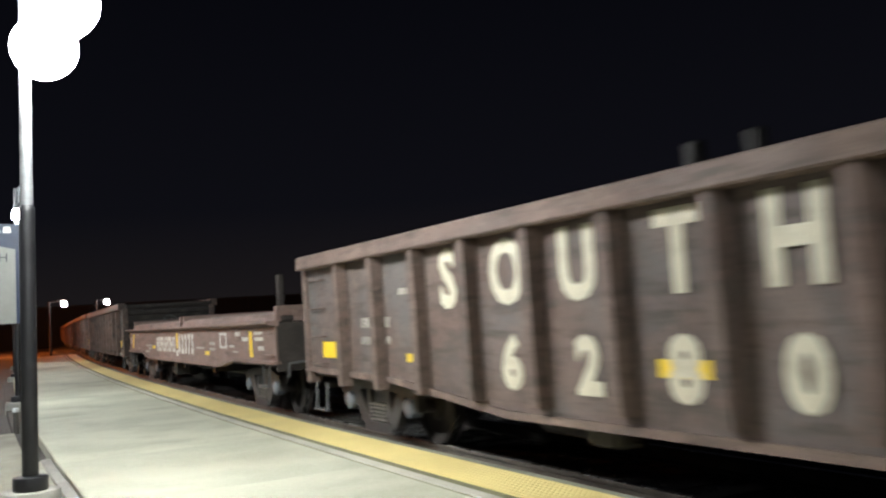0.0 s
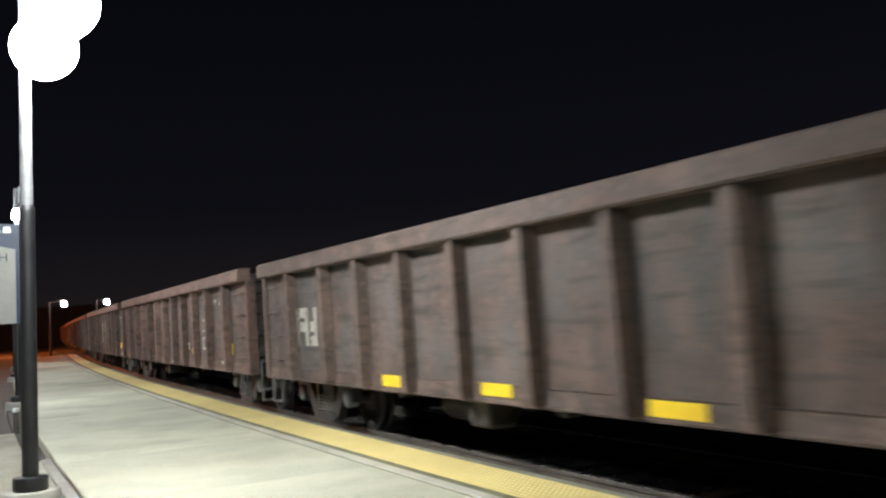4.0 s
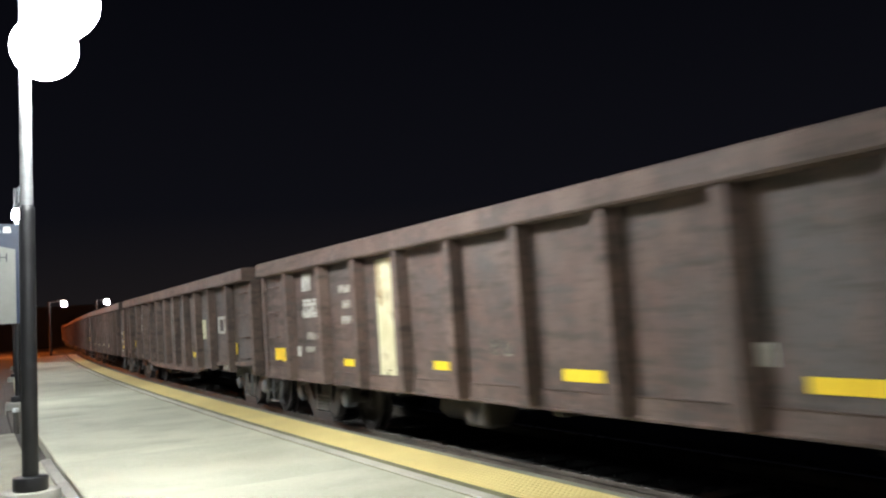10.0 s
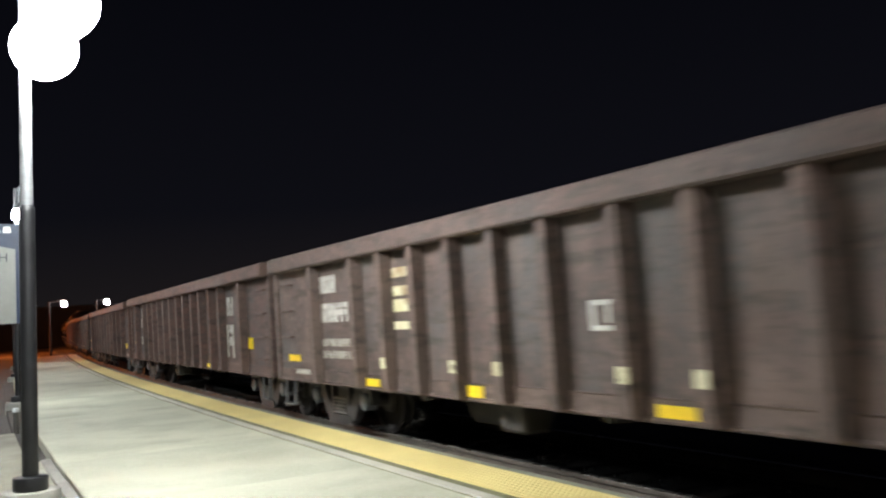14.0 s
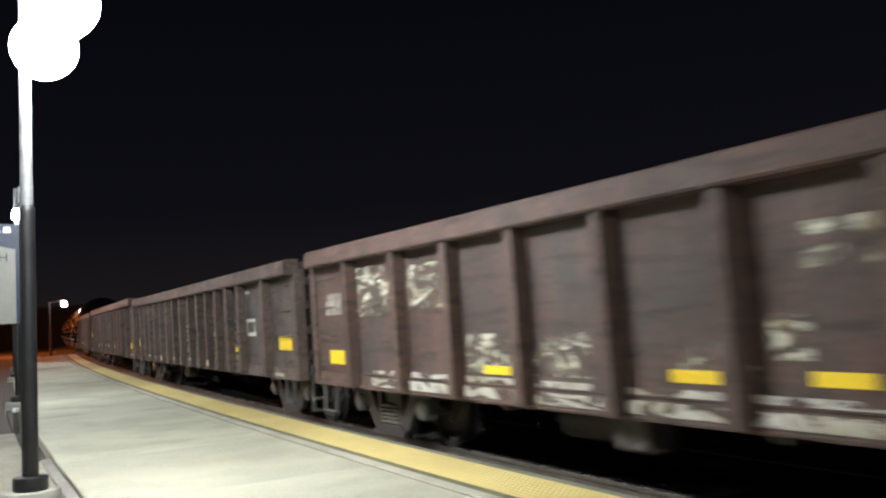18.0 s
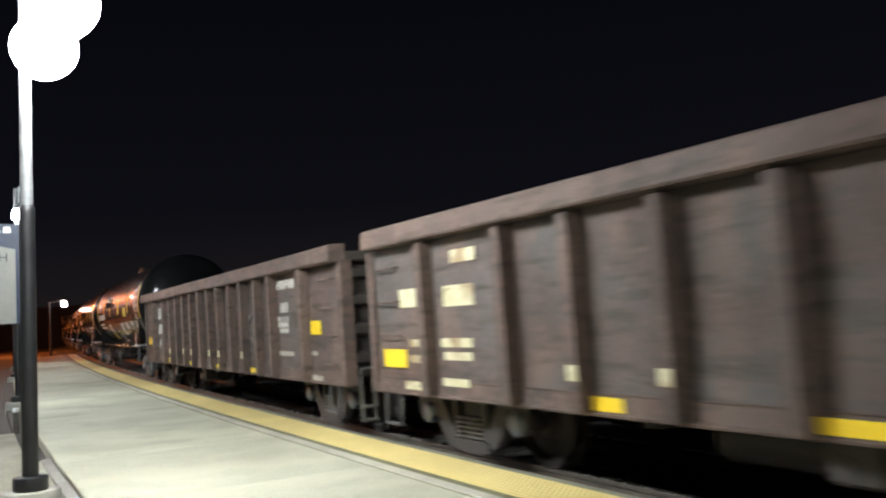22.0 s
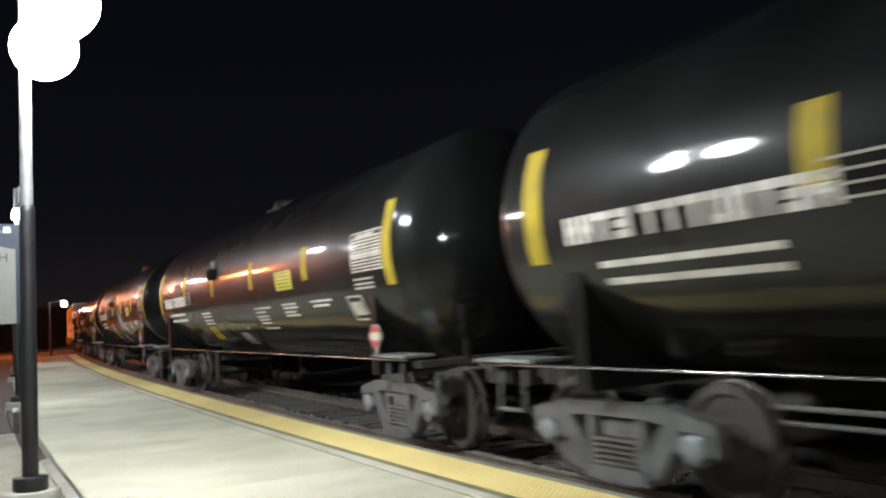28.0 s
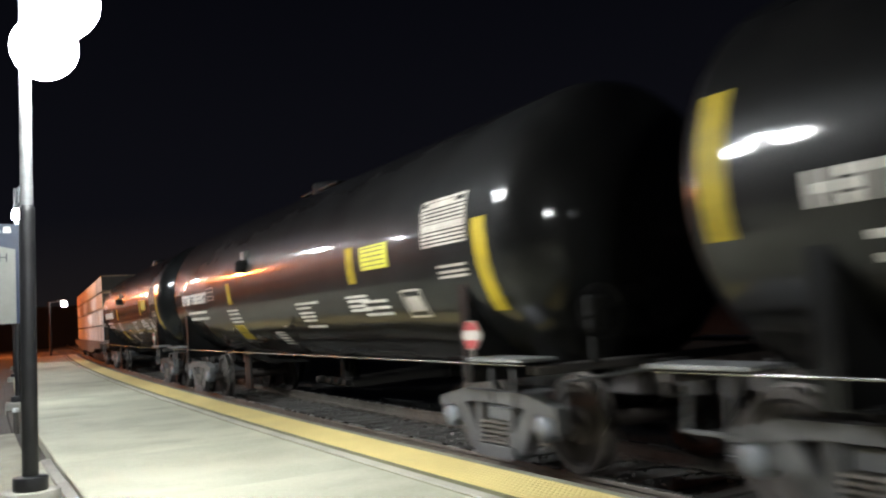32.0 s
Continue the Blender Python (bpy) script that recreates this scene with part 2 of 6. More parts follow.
# Orange lamplight on the upper packs is put into this wrap colour.
LUMBER_TAN_LIT = material("weathered tan wrap with lamplight tint", (0.46, 0.30, 0.17), 0.6, fine=14, coarse=1.0, stain=(0.30, 0.18, 0.10), vary=0.45)
LUMBER_WRAP = material("weathered lumber wrap", (0.78, 0.77, 0.74), 0.55, fine=14, coarse=1.0, stain=(0.44, 0.42, 0.38), vary=0.25)
# Shade on the stack's near end, put into the timber colour.
BUTT_SHADE = material("shade on sawn timber ends", (0.028, 0.020, 0.015), 0.9, fine=30, coarse=3, stain=(0.015, 0.011, 0.009), bump=0.4)
BARK = material("bark", (0.10, 0.08, 0.06), 0.9, fine=20, coarse=3, bump=0.5)
LEAF = material("dark foliage", (0.055, 0.06, 0.03), 0.8, fine=12, coarse=1.5, stain=(0.03, 0.035, 0.018))
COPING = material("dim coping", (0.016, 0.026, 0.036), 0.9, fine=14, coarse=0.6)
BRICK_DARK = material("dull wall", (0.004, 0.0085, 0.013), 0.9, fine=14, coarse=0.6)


def tactile_material():
    """Yellow tactile paving with truncated domes in rows."""
    m = material("tactile yellow", (0.80, 0.65, 0.26), 0.6, fine=25, coarse=0.7, stain=(0.68, 0.54, 0.21), dirt=(0.50, 0.41, 0.18), dirt_from=0.6, dirt_to=0.85)
    n, l = m.node_tree.nodes, m.node_tree.links
    co, vo, mr, bp = n.new("ShaderNodeTexCoord"), n.new("ShaderNodeTexVoronoi"), n.new("ShaderNodeMapRange"), n.new("ShaderNodeBump")
    vo.inputs["Scale"].default_value, vo.inputs["Randomness"].default_value = 16.5, 0.0
    vo.voronoi_dimensions = "2D"
    l.new(co.outputs["UV"], vo.inputs["Vector"])
    mr.inputs[1].default_value, mr.inputs[2].default_value = 0.18, 0.36
    mr.inputs[3].default_value, mr.inputs[4].default_value = 1, 0
    l.new(vo.outputs["Distance"], mr.inputs[0])
    l.new(mr.outputs[0], bp.inputs["Height"])
    bp.inputs["Strength"].default_value, bp.inputs["Distance"].default_value = 0.9, 0.012
    l.new(bp.outputs[0], n["Principled BSDF"].inputs["Normal"])
    return m


TACTILE = tactile_material()


def spray_material(name, colours, cover, scale, stretch=(1, 1.0, 1.6), soft=0.07):
    """Spray paint that covers a sheet in ragged strokes; bare between them."""
    m = bpy.data.materials.new(name)
    m.use_nodes = True
    n, l = m.node_tree.nodes, m.node_tree.links
    b, out = n["Principled BSDF"], n["Material Output"]
    b.inputs["Roughness"].default_value = 0.7
    co, mp, sh, hue = n.new("ShaderNodeTexCoord"), n.new("ShaderNodeMapping"), n.new("ShaderNodeTexNoise"), n.new("ShaderNodeTexNoise")
    mp.inputs["Scale"].default_value = stretch
    sh.inputs["Scale"].default_value, sh.inputs["Detail"].default_value, sh.inputs["Distortion"].default_value = scale, 5, 1.6
    hue.inputs["Scale"].default_value, hue.inputs["Detail"].default_value = scale * 0.8, 2
    l.new(co.outputs["Object"], mp.inputs[0])
    l.new(mp.outputs[0], sh.inputs["Vector"])
    l.new(co.outputs["Object"], hue.inputs["Vector"])
    ramp = n.new("ShaderNodeValToRGB")
    ramp.color_ramp.elements[0].position, ramp.color_ramp.elements[0].color = 0.36, (*colours[0], 1)
    ramp.color_ramp.elements[1].position, ramp.color_ramp.elements[1].color = 0.64, (*colours[-1], 1)
    for i, c in enumerate(colours[1:-1]):
        ramp.color_ramp.elements.new(0.42 + 0.08 * (i + 1)).color = (*c, 1)
    l.new(hue.outputs[0], ramp.inputs[0])
    l.new(ramp.outputs[0], b.inputs["Base Color"])
    cut, mix, clear = n.new("ShaderNodeMapRange"), n.new("ShaderNodeMixShader"), n.new("ShaderNodeBsdfTransparent")
    cut.inputs[1].default_value, cut.inputs[2].default_value = 1 - cover, 1 - cover + soft
    l.new(sh.outputs[0], cut.inputs[0])
    l.new(cut.outputs[0], mix.inputs[0])
    l.new(clear.outputs[0], mix.inputs[1])
    l.new(b.outputs[0], mix.inputs[2])
    l.new(mix.outputs[0], out.inputs[0])
    return m


SPRAY = spray_material("pale spray paint", ((0.12, 0.10, 0.08), (0.36, 0.34, 0.26), (0.54, 0.52, 0.44), (0.42, 0.37, 0.20), (0.19, 0.13, 0.085)), 0.53, 3.4, (1, 0.8, 1.9), 0.16)
SPRAY_DENSE = spray_material("thick cream spray paint", ((0.18, 0.13, 0.08), (0.50, 0.46, 0.28), (0.66, 0.63, 0.51), (0.56, 0.49, 0.26), (0.28, 0.18, 0.10)), 0.575, 4.2, (1, 0.6, 2.0), 0.13)
SPRAY_WHITE = spray_material("white spray paint", ((0.30, 0.27, 0.21), (0.46, 0.44, 0.40)), 0.58, 3.2, (1, 0.7, 1.6), 0.10)
SMEAR = spray_material("faint white smear", ((0.15, 0.136, 0.122), (0.29, 0.27, 0.25)), 0.62, 1.7, (1, 0.8, 1.2), 0.35)


SPLASH = spray_material("pale dried splash", ((0.12, 0.10, 0.085), (0.17, 0.143, 0.12), (0.25, 0.22, 0.185)), 0.64, 2.6, (1, 0.5, 2.6), 0.30)


def spill_material():
    """A round pale spill that thins out to a ragged rim and runs down a little."""
    m = bpy.data.materials.new("dried spill")
    m.use_nodes = True
    n, l = m.node_tree.nodes, m.node_tree.links
    b, out = n["Principled BSDF"], n["Material Output"]
    b.inputs["Roughness"].default_value = 0.8
    b.inputs["Base Color"].default_value = (0.23, 0.23, 0.226, 1)
    co, mp, ball = n.new("ShaderNodeTexCoord"), n.new("ShaderNodeMapping"), n.new("ShaderNodeTexGradient")
    mp.inputs["Scale"].default_value, mp.inputs["Location"].default_value = (0, 0.78, 1.45), (0, 0.655, -2.72)
    ball.gradient_type = "SPHERICAL"
    l.new(co.outputs["Object"], mp.inputs[0])
    l.new(mp.outputs[0], ball.inputs[0])
    total = ball.outputs["Fac"]
    for scale, weight in ((2.6, 1.1), (14.0, 0.75)):
        ns, mul = n.new("ShaderNodeTexNoise"), n.new("ShaderNodeMath")
        ns.inputs["Scale"].default_value, ns.inputs["Detail"].default_value = scale, 6
        l.new(co.outputs["Object"], ns.inputs["Vector"])
        mul.operation = "MULTIPLY_ADD"
        mul.inputs[1].default_value = weight
        l.new(ns.outputs[0], mul.inputs[0])
        l.new(total, mul.inputs[2])
        total = mul.outputs[0]
    cut, mix, clear = n.new("ShaderNodeMapRange"), n.new("ShaderNodeMixShader"), n.new("ShaderNodeBsdfTransparent")
    cut.inputs[1].default_value, cut.inputs[2].default_value, cut.inputs[4].default_value = 1.06, 1.75, 0.85
    l.new(total, cut.inputs[0])
    l.new(cut.outputs[0], mix.inputs[0])
    l.new(clear.outputs[0], mix.inputs[1])
    l.new(b.outputs[0], mix.inputs[2])
    l.new(mix.outputs[0], out.inputs[0])
    return m


SPILL = spill_material()
CREAM_WORN = spray_material("worn cream panel", ((0.48, 0.44, 0.26), (0.58, 0.54, 0.36), (0.30, 0.22, 0.12)), 0.70, 3.2)


# ------------------------------------------------------------------ mesh helpers
def box(bm, x0, x1, y0, y1, z0, z1, bevel=0.0):
    made = bmesh.ops.create_cube(bm, size=1)["verts"]
    bmesh.ops.scale(bm, vec=(abs(x1 - x0), abs(y1 - y0), abs(z1 - z0)), verts=made)
    bmesh.ops.translate(bm, vec=((x0 + x1) / 2, (y0 + y1) / 2, (z0 + z1) / 2), verts=made)
    if bevel:
        edges = list({e for v in made for e in v.link_edges})
        bmesh.ops.bevel(bm, geom=edges, offset=bevel, segments=1, affect="EDGES", profile=0.7)


def rod(bm, a, b, r, seg=10, r2=None):
    a, b = Vector(a), Vector(b)
    d = b - a
    made = bmesh.ops.create_cone(bm, cap_ends=True, segments=seg, radius1=r, radius2=r if r2 is None else r2, depth=d.length)["verts"]
    m = Matrix.Translation((a + b) / 2) @ d.to_track_quat("Z", "Y").to_matrix().to_4x4()
    bmesh.ops.transform(bm, matrix=m, verts=made)


def prism(bm, outline, axis, a, b):
    """Extrudes a closed outline of two coordinates along the axis from a to b."""
    def at(p, h):
        return {"x": (h, p[0], p[1]), "y": (p[0], h, p[1]), "z": (p[0], p[1], h)}[axis]
    lo, hi = [bm.verts.new(at(p, a)) for p in outline], [bm.verts.new(at(p, b)) for p in outline]
    n = len(outline)
    bm.faces.new(lo)
    bm.faces.new(hi[::-1])
    for i in range(n):
        bm.faces.new((lo[i], hi[i], hi[(i + 1) % n], lo[(i + 1) % n]))


def lathe(bm, profile, axis="x", seg=32, centre=(0, 0, 0)):
    """Turns a profile of (along, radius) about an axis."""
    rings = []
    for along, r in profile:
        ring = []
        for i in range(seg):
            c, s = r * math.cos(2 * math.pi * i / seg), r * math.sin(2 * math.pi * i / seg)
            p = {"x": (along, c, s), "y": (s, along, c), "z": (c, s, along)}[axis]
            ring.append(bm.verts.new(Vector(p) + Vector(centre)))
        rings.append(ring)
    for a, b in zip(rings, rings[1:]):
        for i in range(seg):
            bm.faces.new((a[i], a[(i + 1) % seg], b[(i + 1) % seg], b[i]))
    bm.faces.new(rings[0][::-1])
    bm.faces.new(rings[-1])


def mesh_of(name, bm, mat, smooth=None):
    bmesh.ops.recalc_face_normals(bm, faces=bm.faces)
    me = bpy.data.meshes.new(name)
    bm.to_mesh(me)
    bm.free()
    me.materials.append(mat)
    if smooth is not None:
        me.shade_smooth()
        me.set_sharp_from_angle(angle=radians(smooth))
    return me


def tube(bm, points, r, seg=6):
    """One bent bar through the points."""
    points = [Vector(p) for p in points]
    rings = []
    for i, p in enumerate(points):
        d = (points[min(i + 1, len(points) - 1)] - points[max(i - 1, 0)]).normalized()
        q = d.to_track_quat("Z", "Y")
        rings.append([bm.verts.new(p + q @ Vector((r * math.cos(2 * math.pi * k / seg), r * math.sin(2 * math.pi * k / seg), 0))) for k in range(seg)])
    for a, b in zip(rings, rings[1:]):
        off = min(range(seg), key=lambda k: (b[k].co - a[0].co).length)
        for k in range(seg):
            bm.faces.new((a[k], a[(k + 1) % seg], b[(k + 1 + off) % seg], b[(k + off) % seg]))
    bm.faces.new(rings[0][::-1])
    bm.faces.new(rings[-1])


MESHES = {}


def stock(key, name, fill, mat, smooth=None):
    """A mesh that alike parts share."""
    if key not in MESHES:
        bm = bmesh.new()
        fill(bm)
        MESHES[key] = mesh_of(name, bm, mat, smooth)
    return MESHES[key]


def part(name, me, parent, at=None, label=""):
    ob = new(name, me)
    ob.parent = parent
    if at is not None:
        ob.matrix_basis = at if isinstance(at, Matrix) else Matrix.Translation(at)
    return tagged(ob, label)


def sweep(bm, outline, s0, s1, step, uv=False):
    """Carries a closed outline of (o, z) along the track from s0 to s1."""
    count = max(1, int(round((s1 - s0) / step)))
    rings = [[bm.verts.new(on_line(s0 + (s1 - s0) * i / count, o, z)) for o, z in outline] for i in range(count + 1)]
    n = len(outline)
    lay = bm.loops.layers.uv.new("UVMap") if uv else None
    for j, (a, b) in enumerate(zip(rings, rings[1:])):
        for i in range(n):
            f = bm.faces.new((a[i], a[(i + 1) % n], b[(i + 1) % n], b[i]))
            if uv:
                sa, sb = s0 + (s1 - s0) * j / count, s0 + (s1 - s0) * (j + 1) / count
                for loop, (sv, k) in zip(f.loops, ((sa, i), (sa, (i + 1) % n), (sb, (i + 1) % n), (sb, i))):
                    loop[lay].uv = (sv, outline[k][0])
    bm.faces.new(rings[0][::-1])
    bm.faces.new(rings[-1])


def laid(name, outline, s0, s1, mat, step=1.0, label="", category="", kind="structure", uv=False, parent=None):
    bm = bmesh.new()
    sweep(bm, outline, s0, s1, step, uv)
    ob = new(name, mesh_of(name, bm, mat))
    if parent:
        ob.parent = parent
        return tagged(ob, label)
    return tagged(ob, label, category, "", kind)


def slab(o0, o1, z0, z1):
    return [(o0, z0), (o1, z0), (o1, z1), (o0, z1)]


def empty(name, label, category, group="", m=None):
    ob = new(name)
    if m is not None:
        ob.matrix_basis = m
    return tagged(ob, label, category, group)


# ------------------------------------------------------------------ ground, track and platform
bm = bmesh.new()
bmesh.ops.create_grid(bm, x_segments=40, y_segments=40, size=1500)
tagged(new("ground", mesh_of("ground", bm, EARTH)), "bare dark earth round the tracks at night", "ground", "", "structure").location.z = -0.47

laid("ballast_bed", [(-3.2, -0.46), (3.0, -0.46), (2.0, -0.335), (-2.1, -0.335)], -300, 330, BALLAST, 4, "grey crushed stone bed under the track", "track bed")
RAIL = [(-0.075, -0.30), (0.075, -0.30), (0.075, -0.288), (0.012, -0.268), (0.012, -0.182), (0.036, -0.170), (0.036, -0.140), (0.028, -0.132),
        (-0.028, -0.132), (-0.036, -0.140), (-0.036, -0.170), (-0.012, -0.182), (-0.012, -0.268), (-0.075, -0.288)]
for side in (1, -1):
    rail = laid("rail", [(o + side * 0.7535, z) for o, z in RAIL], -300, 330, RAIL_STEEL, 2, "rusty steel rail with a worn bright head", "rail")
    laid("rail_head", slab(side * 0.7535 - 0.026, side * 0.7535 + 0.026, -0.135, -0.1295), -300, 330, RAIL_HEAD, 2, "polished running surface", parent=rail)


def fill_tie(bm):
    box(bm, -1.29, 1.29, -0.115, 0.115, -0.09, 0.09, 0.012)


def fill_plate(bm):
    box(bm, -0.18, 0.18, -0.09, 0.09, 0, 0.012, 0.004)
    for x in (-0.1, 0.1):
        rod(bm, (x, 0.05, 0.01), (x, 0.05, 0.035), 0.014, 6)
        rod(bm, (x, -0.05, 0.01), (x, -0.05, 0.035), 0.014, 6)


ties = empty("sleepers", "weathered wooden cross ties in the ballast", "sleeper")
tagged(ties, kind="structure")
rng = random.Random(4)
for i in range(200):
    s = -6 + i * 0.52
    p = on_line(s, 0, -0.405 + rng.uniform(-0.008, 0.006))
    part("tie", stock("tie", "tie", fill_tie, TIE), ties, pose(p.x, p.y, p.z, 0, 0, turn_at(s) + rng.uniform(-1.2, 1.2)))
for i in range(70):
    s = -2 + i * 0.52
    for side in (1, -1):
        p = on_line(s, side * 0.7535, -0.312)
        part("tie_plate", stock("tie_plate", "tie_plate", fill_plate, RAIL_STEEL), ties, pose(p.x, p.y, p.z, 0, 0, turn_at(s)))


def stones():
    """Loose ballast stones near the platform, uneven lumps in one mesh."""
    r = random.Random(9)
    verts, faces = [], []
    shape = [(-1, -1, -0.6), (1, -0.8, -0.7), (0.9, 1, -0.6), (-0.8, 0.9, -0.7), (-0.6, -0.7, 0.6), (0.7, -0.5, 0.8), (0.5, 0.7, 0.55), (-0.7, 0.5, 0.7)]
    quads = [(0, 3, 2, 1), (4, 5, 6, 7), (0, 1, 5, 4), (1, 2, 6, 5), (2, 3, 7, 6), (3, 0, 4, 7)]
    for _ in range(9000):
        s, o = r.uniform(1, 42) if r.random() < 0.75 else r.uniform(42, 80), r.uniform(-1.9, 1.35)
        if (s + 6) % 0.52 < 0.12 or (s + 6) % 0.52 > 0.40:
            if abs(o) < 1.3 and r.random() < 0.93:
                continue
        p, size = on_line(s, o, -0.345 + r.uniform(-0.01, 0.022)), r.uniform(0.018, 0.04)
        m = Matrix.Translation(p) @ Euler((r.uniform(-3, 3), r.uniform(-3, 3), r.uniform(-3, 3))).to_matrix().to_4x4() @ Matrix.Diagonal((size * r.uniform(0.7, 1.3), size, size * r.uniform(0.6, 1), 1))
        base = len(verts)
        verts += [m @ Vector(v) for v in shape]
        faces += [tuple(base + k for k in f) for f in quads]
    me = bpy.data.meshes.new("ballast_stones")
    me.from_pydata(verts, [], faces)
    me.materials.append(STONE)
    tagged(new("ballast_stones", me), "loose grey ballast stones between the sleepers", "gravel", "", "stuff")


stones()

PLATFORM_END = 68.0
platform = empty("platform", "pale concrete station platform, lit in pools by lamps", "platform")
tagged(platform, kind="structure")
cuts = [-40, -34, -28, -22, -16, -10, -4] + [-1 + 3.05 * i for i in range(23)] + [PLATFORM_END]
for a, b in zip(cuts, cuts[1:]):
    laid("slab", [(2.325, -0.45), (4.86, -0.45), (4.86, -0.012), (4.845, 0.0), (2.335, 0.0), (2.325, -0.012)], a + 0.002, b - 0.002, CONCRETE, 1.0, parent=platform)
    laid("border_slab", [(2.172, -0.45), (2.285, -0.45), (2.285, -0.006), (2.28, 0.002), (2.177, 0.002), (2.172, -0.006)], a + 0.004, b - 0.004, CONCRETE_EDGE, 1.0, parent=platform)
laid("joint_filler", slab(2.073, 2.170, -0.40, -0.004), -40, PLATFORM_END, JOINT_OLIVE, 1.0, "olive joint along the tactile strip", parent=platform)
laid("joint_filler", slab(2.287, 2.323, -0.40, -0.012), -40, PLATFORM_END, JOINT_OLIVE, 1.0, "olive joint along the border", parent=platform)
laid("tactile_strip", [(1.545, -0.03), (2.071, -0.03), (2.071, 0.004), (1.545, 0.004)], -40, PLATFORM_END, TACTILE, 0.5,
     "yellow tactile warning strip with raised domes", parent=platform, uv=True)
laid("edge_stone", [(1.43, -0.45), (1.543, -0.45), (1.543, 0.0), (1.45, 0.0), (1.43, -0.02)], -40, PLATFORM_END, EDGE_DIRTY, 1.0, "dirty concrete platform edge", parent=platform)
laid("back_kerb", [(4.872, -0.45), (5.0, -0.45), (5.0, -0.045), (4.985, -0.03), (4.887, -0.03), (4.872, -0.045)], -40, 12.0, CONCRETE_OLD, 1.0, "darker kerb", parent=platform)
laid("edging", [(4.872, -0.45), (5.14, -0.45), (5.14, -0.13), (5.12, -0.11), (4.887, -0.11), (4.872, -0.13)], 12.004, PLATFORM_END, ASPHALT, 1.0, "dark sunken edging along the platform's back", parent=platform)
laid("pavement", slab(5.144, 12.0, -0.40, -0.05), 12.004, 15.9, WALK, 2.0, "worn pale concrete pavement behind the platform", "pavement")
laid("pavement", slab(5.004, 12.0, -0.40, -0.05), -60, 12.0, WALK, 2.0, "worn pale concrete pavement behind the platform", "pavement")
laid("path", slab(5.144, 12.0, -0.44, -0.20), 15.904, PLATFORM_END, ASPHALT, 2.0, "dark asphalt path a step below the pavement", "path")


# ------------------------------------------------------------------ lamps, sign and what lies far off
def globe(r):
    return lambda bm: bmesh.ops.create_uvsphere(bm, u_segments=20, v_segments=12, radius=r)


def fill_lamp_cap(bm):
    lathe(bm, [(0.14, 0.09), (0.20, 0.12), (0.25, 0.09), (0.30, 0.05), (0.33, 0.03)], "z", 18)


def fill_pole(bm):
    lathe(bm, [(0.10, 0.073), (2.58, 0.071), (2.62, 0.068), (2.64, 0.056)], "z", 20)


def fill_pole_top(bm):
    lathe(bm, [(2.60, 0.056), (3.6, 0.054), (4.66, 0.050), (4.71, 0.045)], "z", 20)


def fill_pole_base(bm):
    lathe(bm, [(0.0, 0.150), (0.01, 0.155), (0.115, 0.155), (0.125, 0.148), (0.135, 0.07)], "z", 26)


def fill_plinth(bm):
    lathe(bm, [(-0.42, 0.265), (0.0, 0.265), (0.07, 0.262), (0.085, 0.25)], "z", 30)


def lamp_arm(reach, heads):
    def fill(bm):
        rod(bm, (reach, max(heads) + 0.12, 4.79), (reach, min(heads) - 0.12, 4.79), 0.032, 10)
        rod(bm, (0, 0, 4.79), (reach, 0, 4.79), 0.032, 10)
    return fill


def fill_hanger(bm):
    rod(bm, (0, 0, 0), (0, 0, 0.36), 0.022, 8)


def platform_lamp(x, y, z, lean, glow=GLOW, key="near", size=0.24, heads=(0.30, -1.30), drop=4.38, reach=0.14, label="black platform lamp with two globes on an arm, lit"):
    lamp = empty("platform_lamp", label, "lamp post", "platform lamps", pose(x, y, z, 0, lean, 0))
    part("plinth", stock("plinth", "plinth", fill_plinth, CONCRETE_OLD, 40), lamp, None, "round concrete plinth")
    part("base_cover", stock("base_cover", "base_cover", fill_pole_base, POLE_BLACK, 40), lamp, (0, 0, 0.085))
    part("pole", stock("pole", "pole", fill_pole, POLE_BLACK, 40), lamp, (0, 0, 0.1))
    part("upper_pole", stock("pole_top", "pole_top", fill_pole_top, POLE_GREY, 40), lamp, (0, 0, 0.1), "slimmer grey upper pole")
    part("arm", stock(("lamp_arm", reach, heads), "lamp_arm", lamp_arm(reach, heads), GALV, 40), lamp)
    for k in heads:
        head = part("lamp_globe", stock("globe" + key, "lamp_globe", globe(size), glow, 60), lamp, (reach, k, drop), "glowing white globe")
        part("cap", stock("lamp_cap", "lamp_cap", fill_lamp_cap, GALV, 40), head, (0, 0, size - 0.21))
        part("hanger", stock("lamp_hanger", "lamp_hanger", fill_hanger, GALV, 40), head, (0, 0, 4.79 - drop - 0.36))
    return lamp


platform_lamp(0.73, 9.33, -0.03, 1.1, size=0.30, heads=(-0.35, -1.65), drop=4.18)
platform_lamp(0.30, -3.6, -0.03, 1.1, GLOW, "rear", 0.25, (-0.35, -1.65), 4.18)
platform_lamp(1.55, 22.1, -0.03, 1.1, GLOW_DIM, "dim", 0.13, (0.20, -0.20), 4.22, 0.05)
for s, o in ((35.5, 4.80), (48.5, 4.86)):
    p = on_line(s, o, -0.03)
    platform_lamp(p.x, p.y, p.z, 0.8, GLOW_DIM, "dim", 0.13, (0.20, -0.20), 4.22, 0.05)


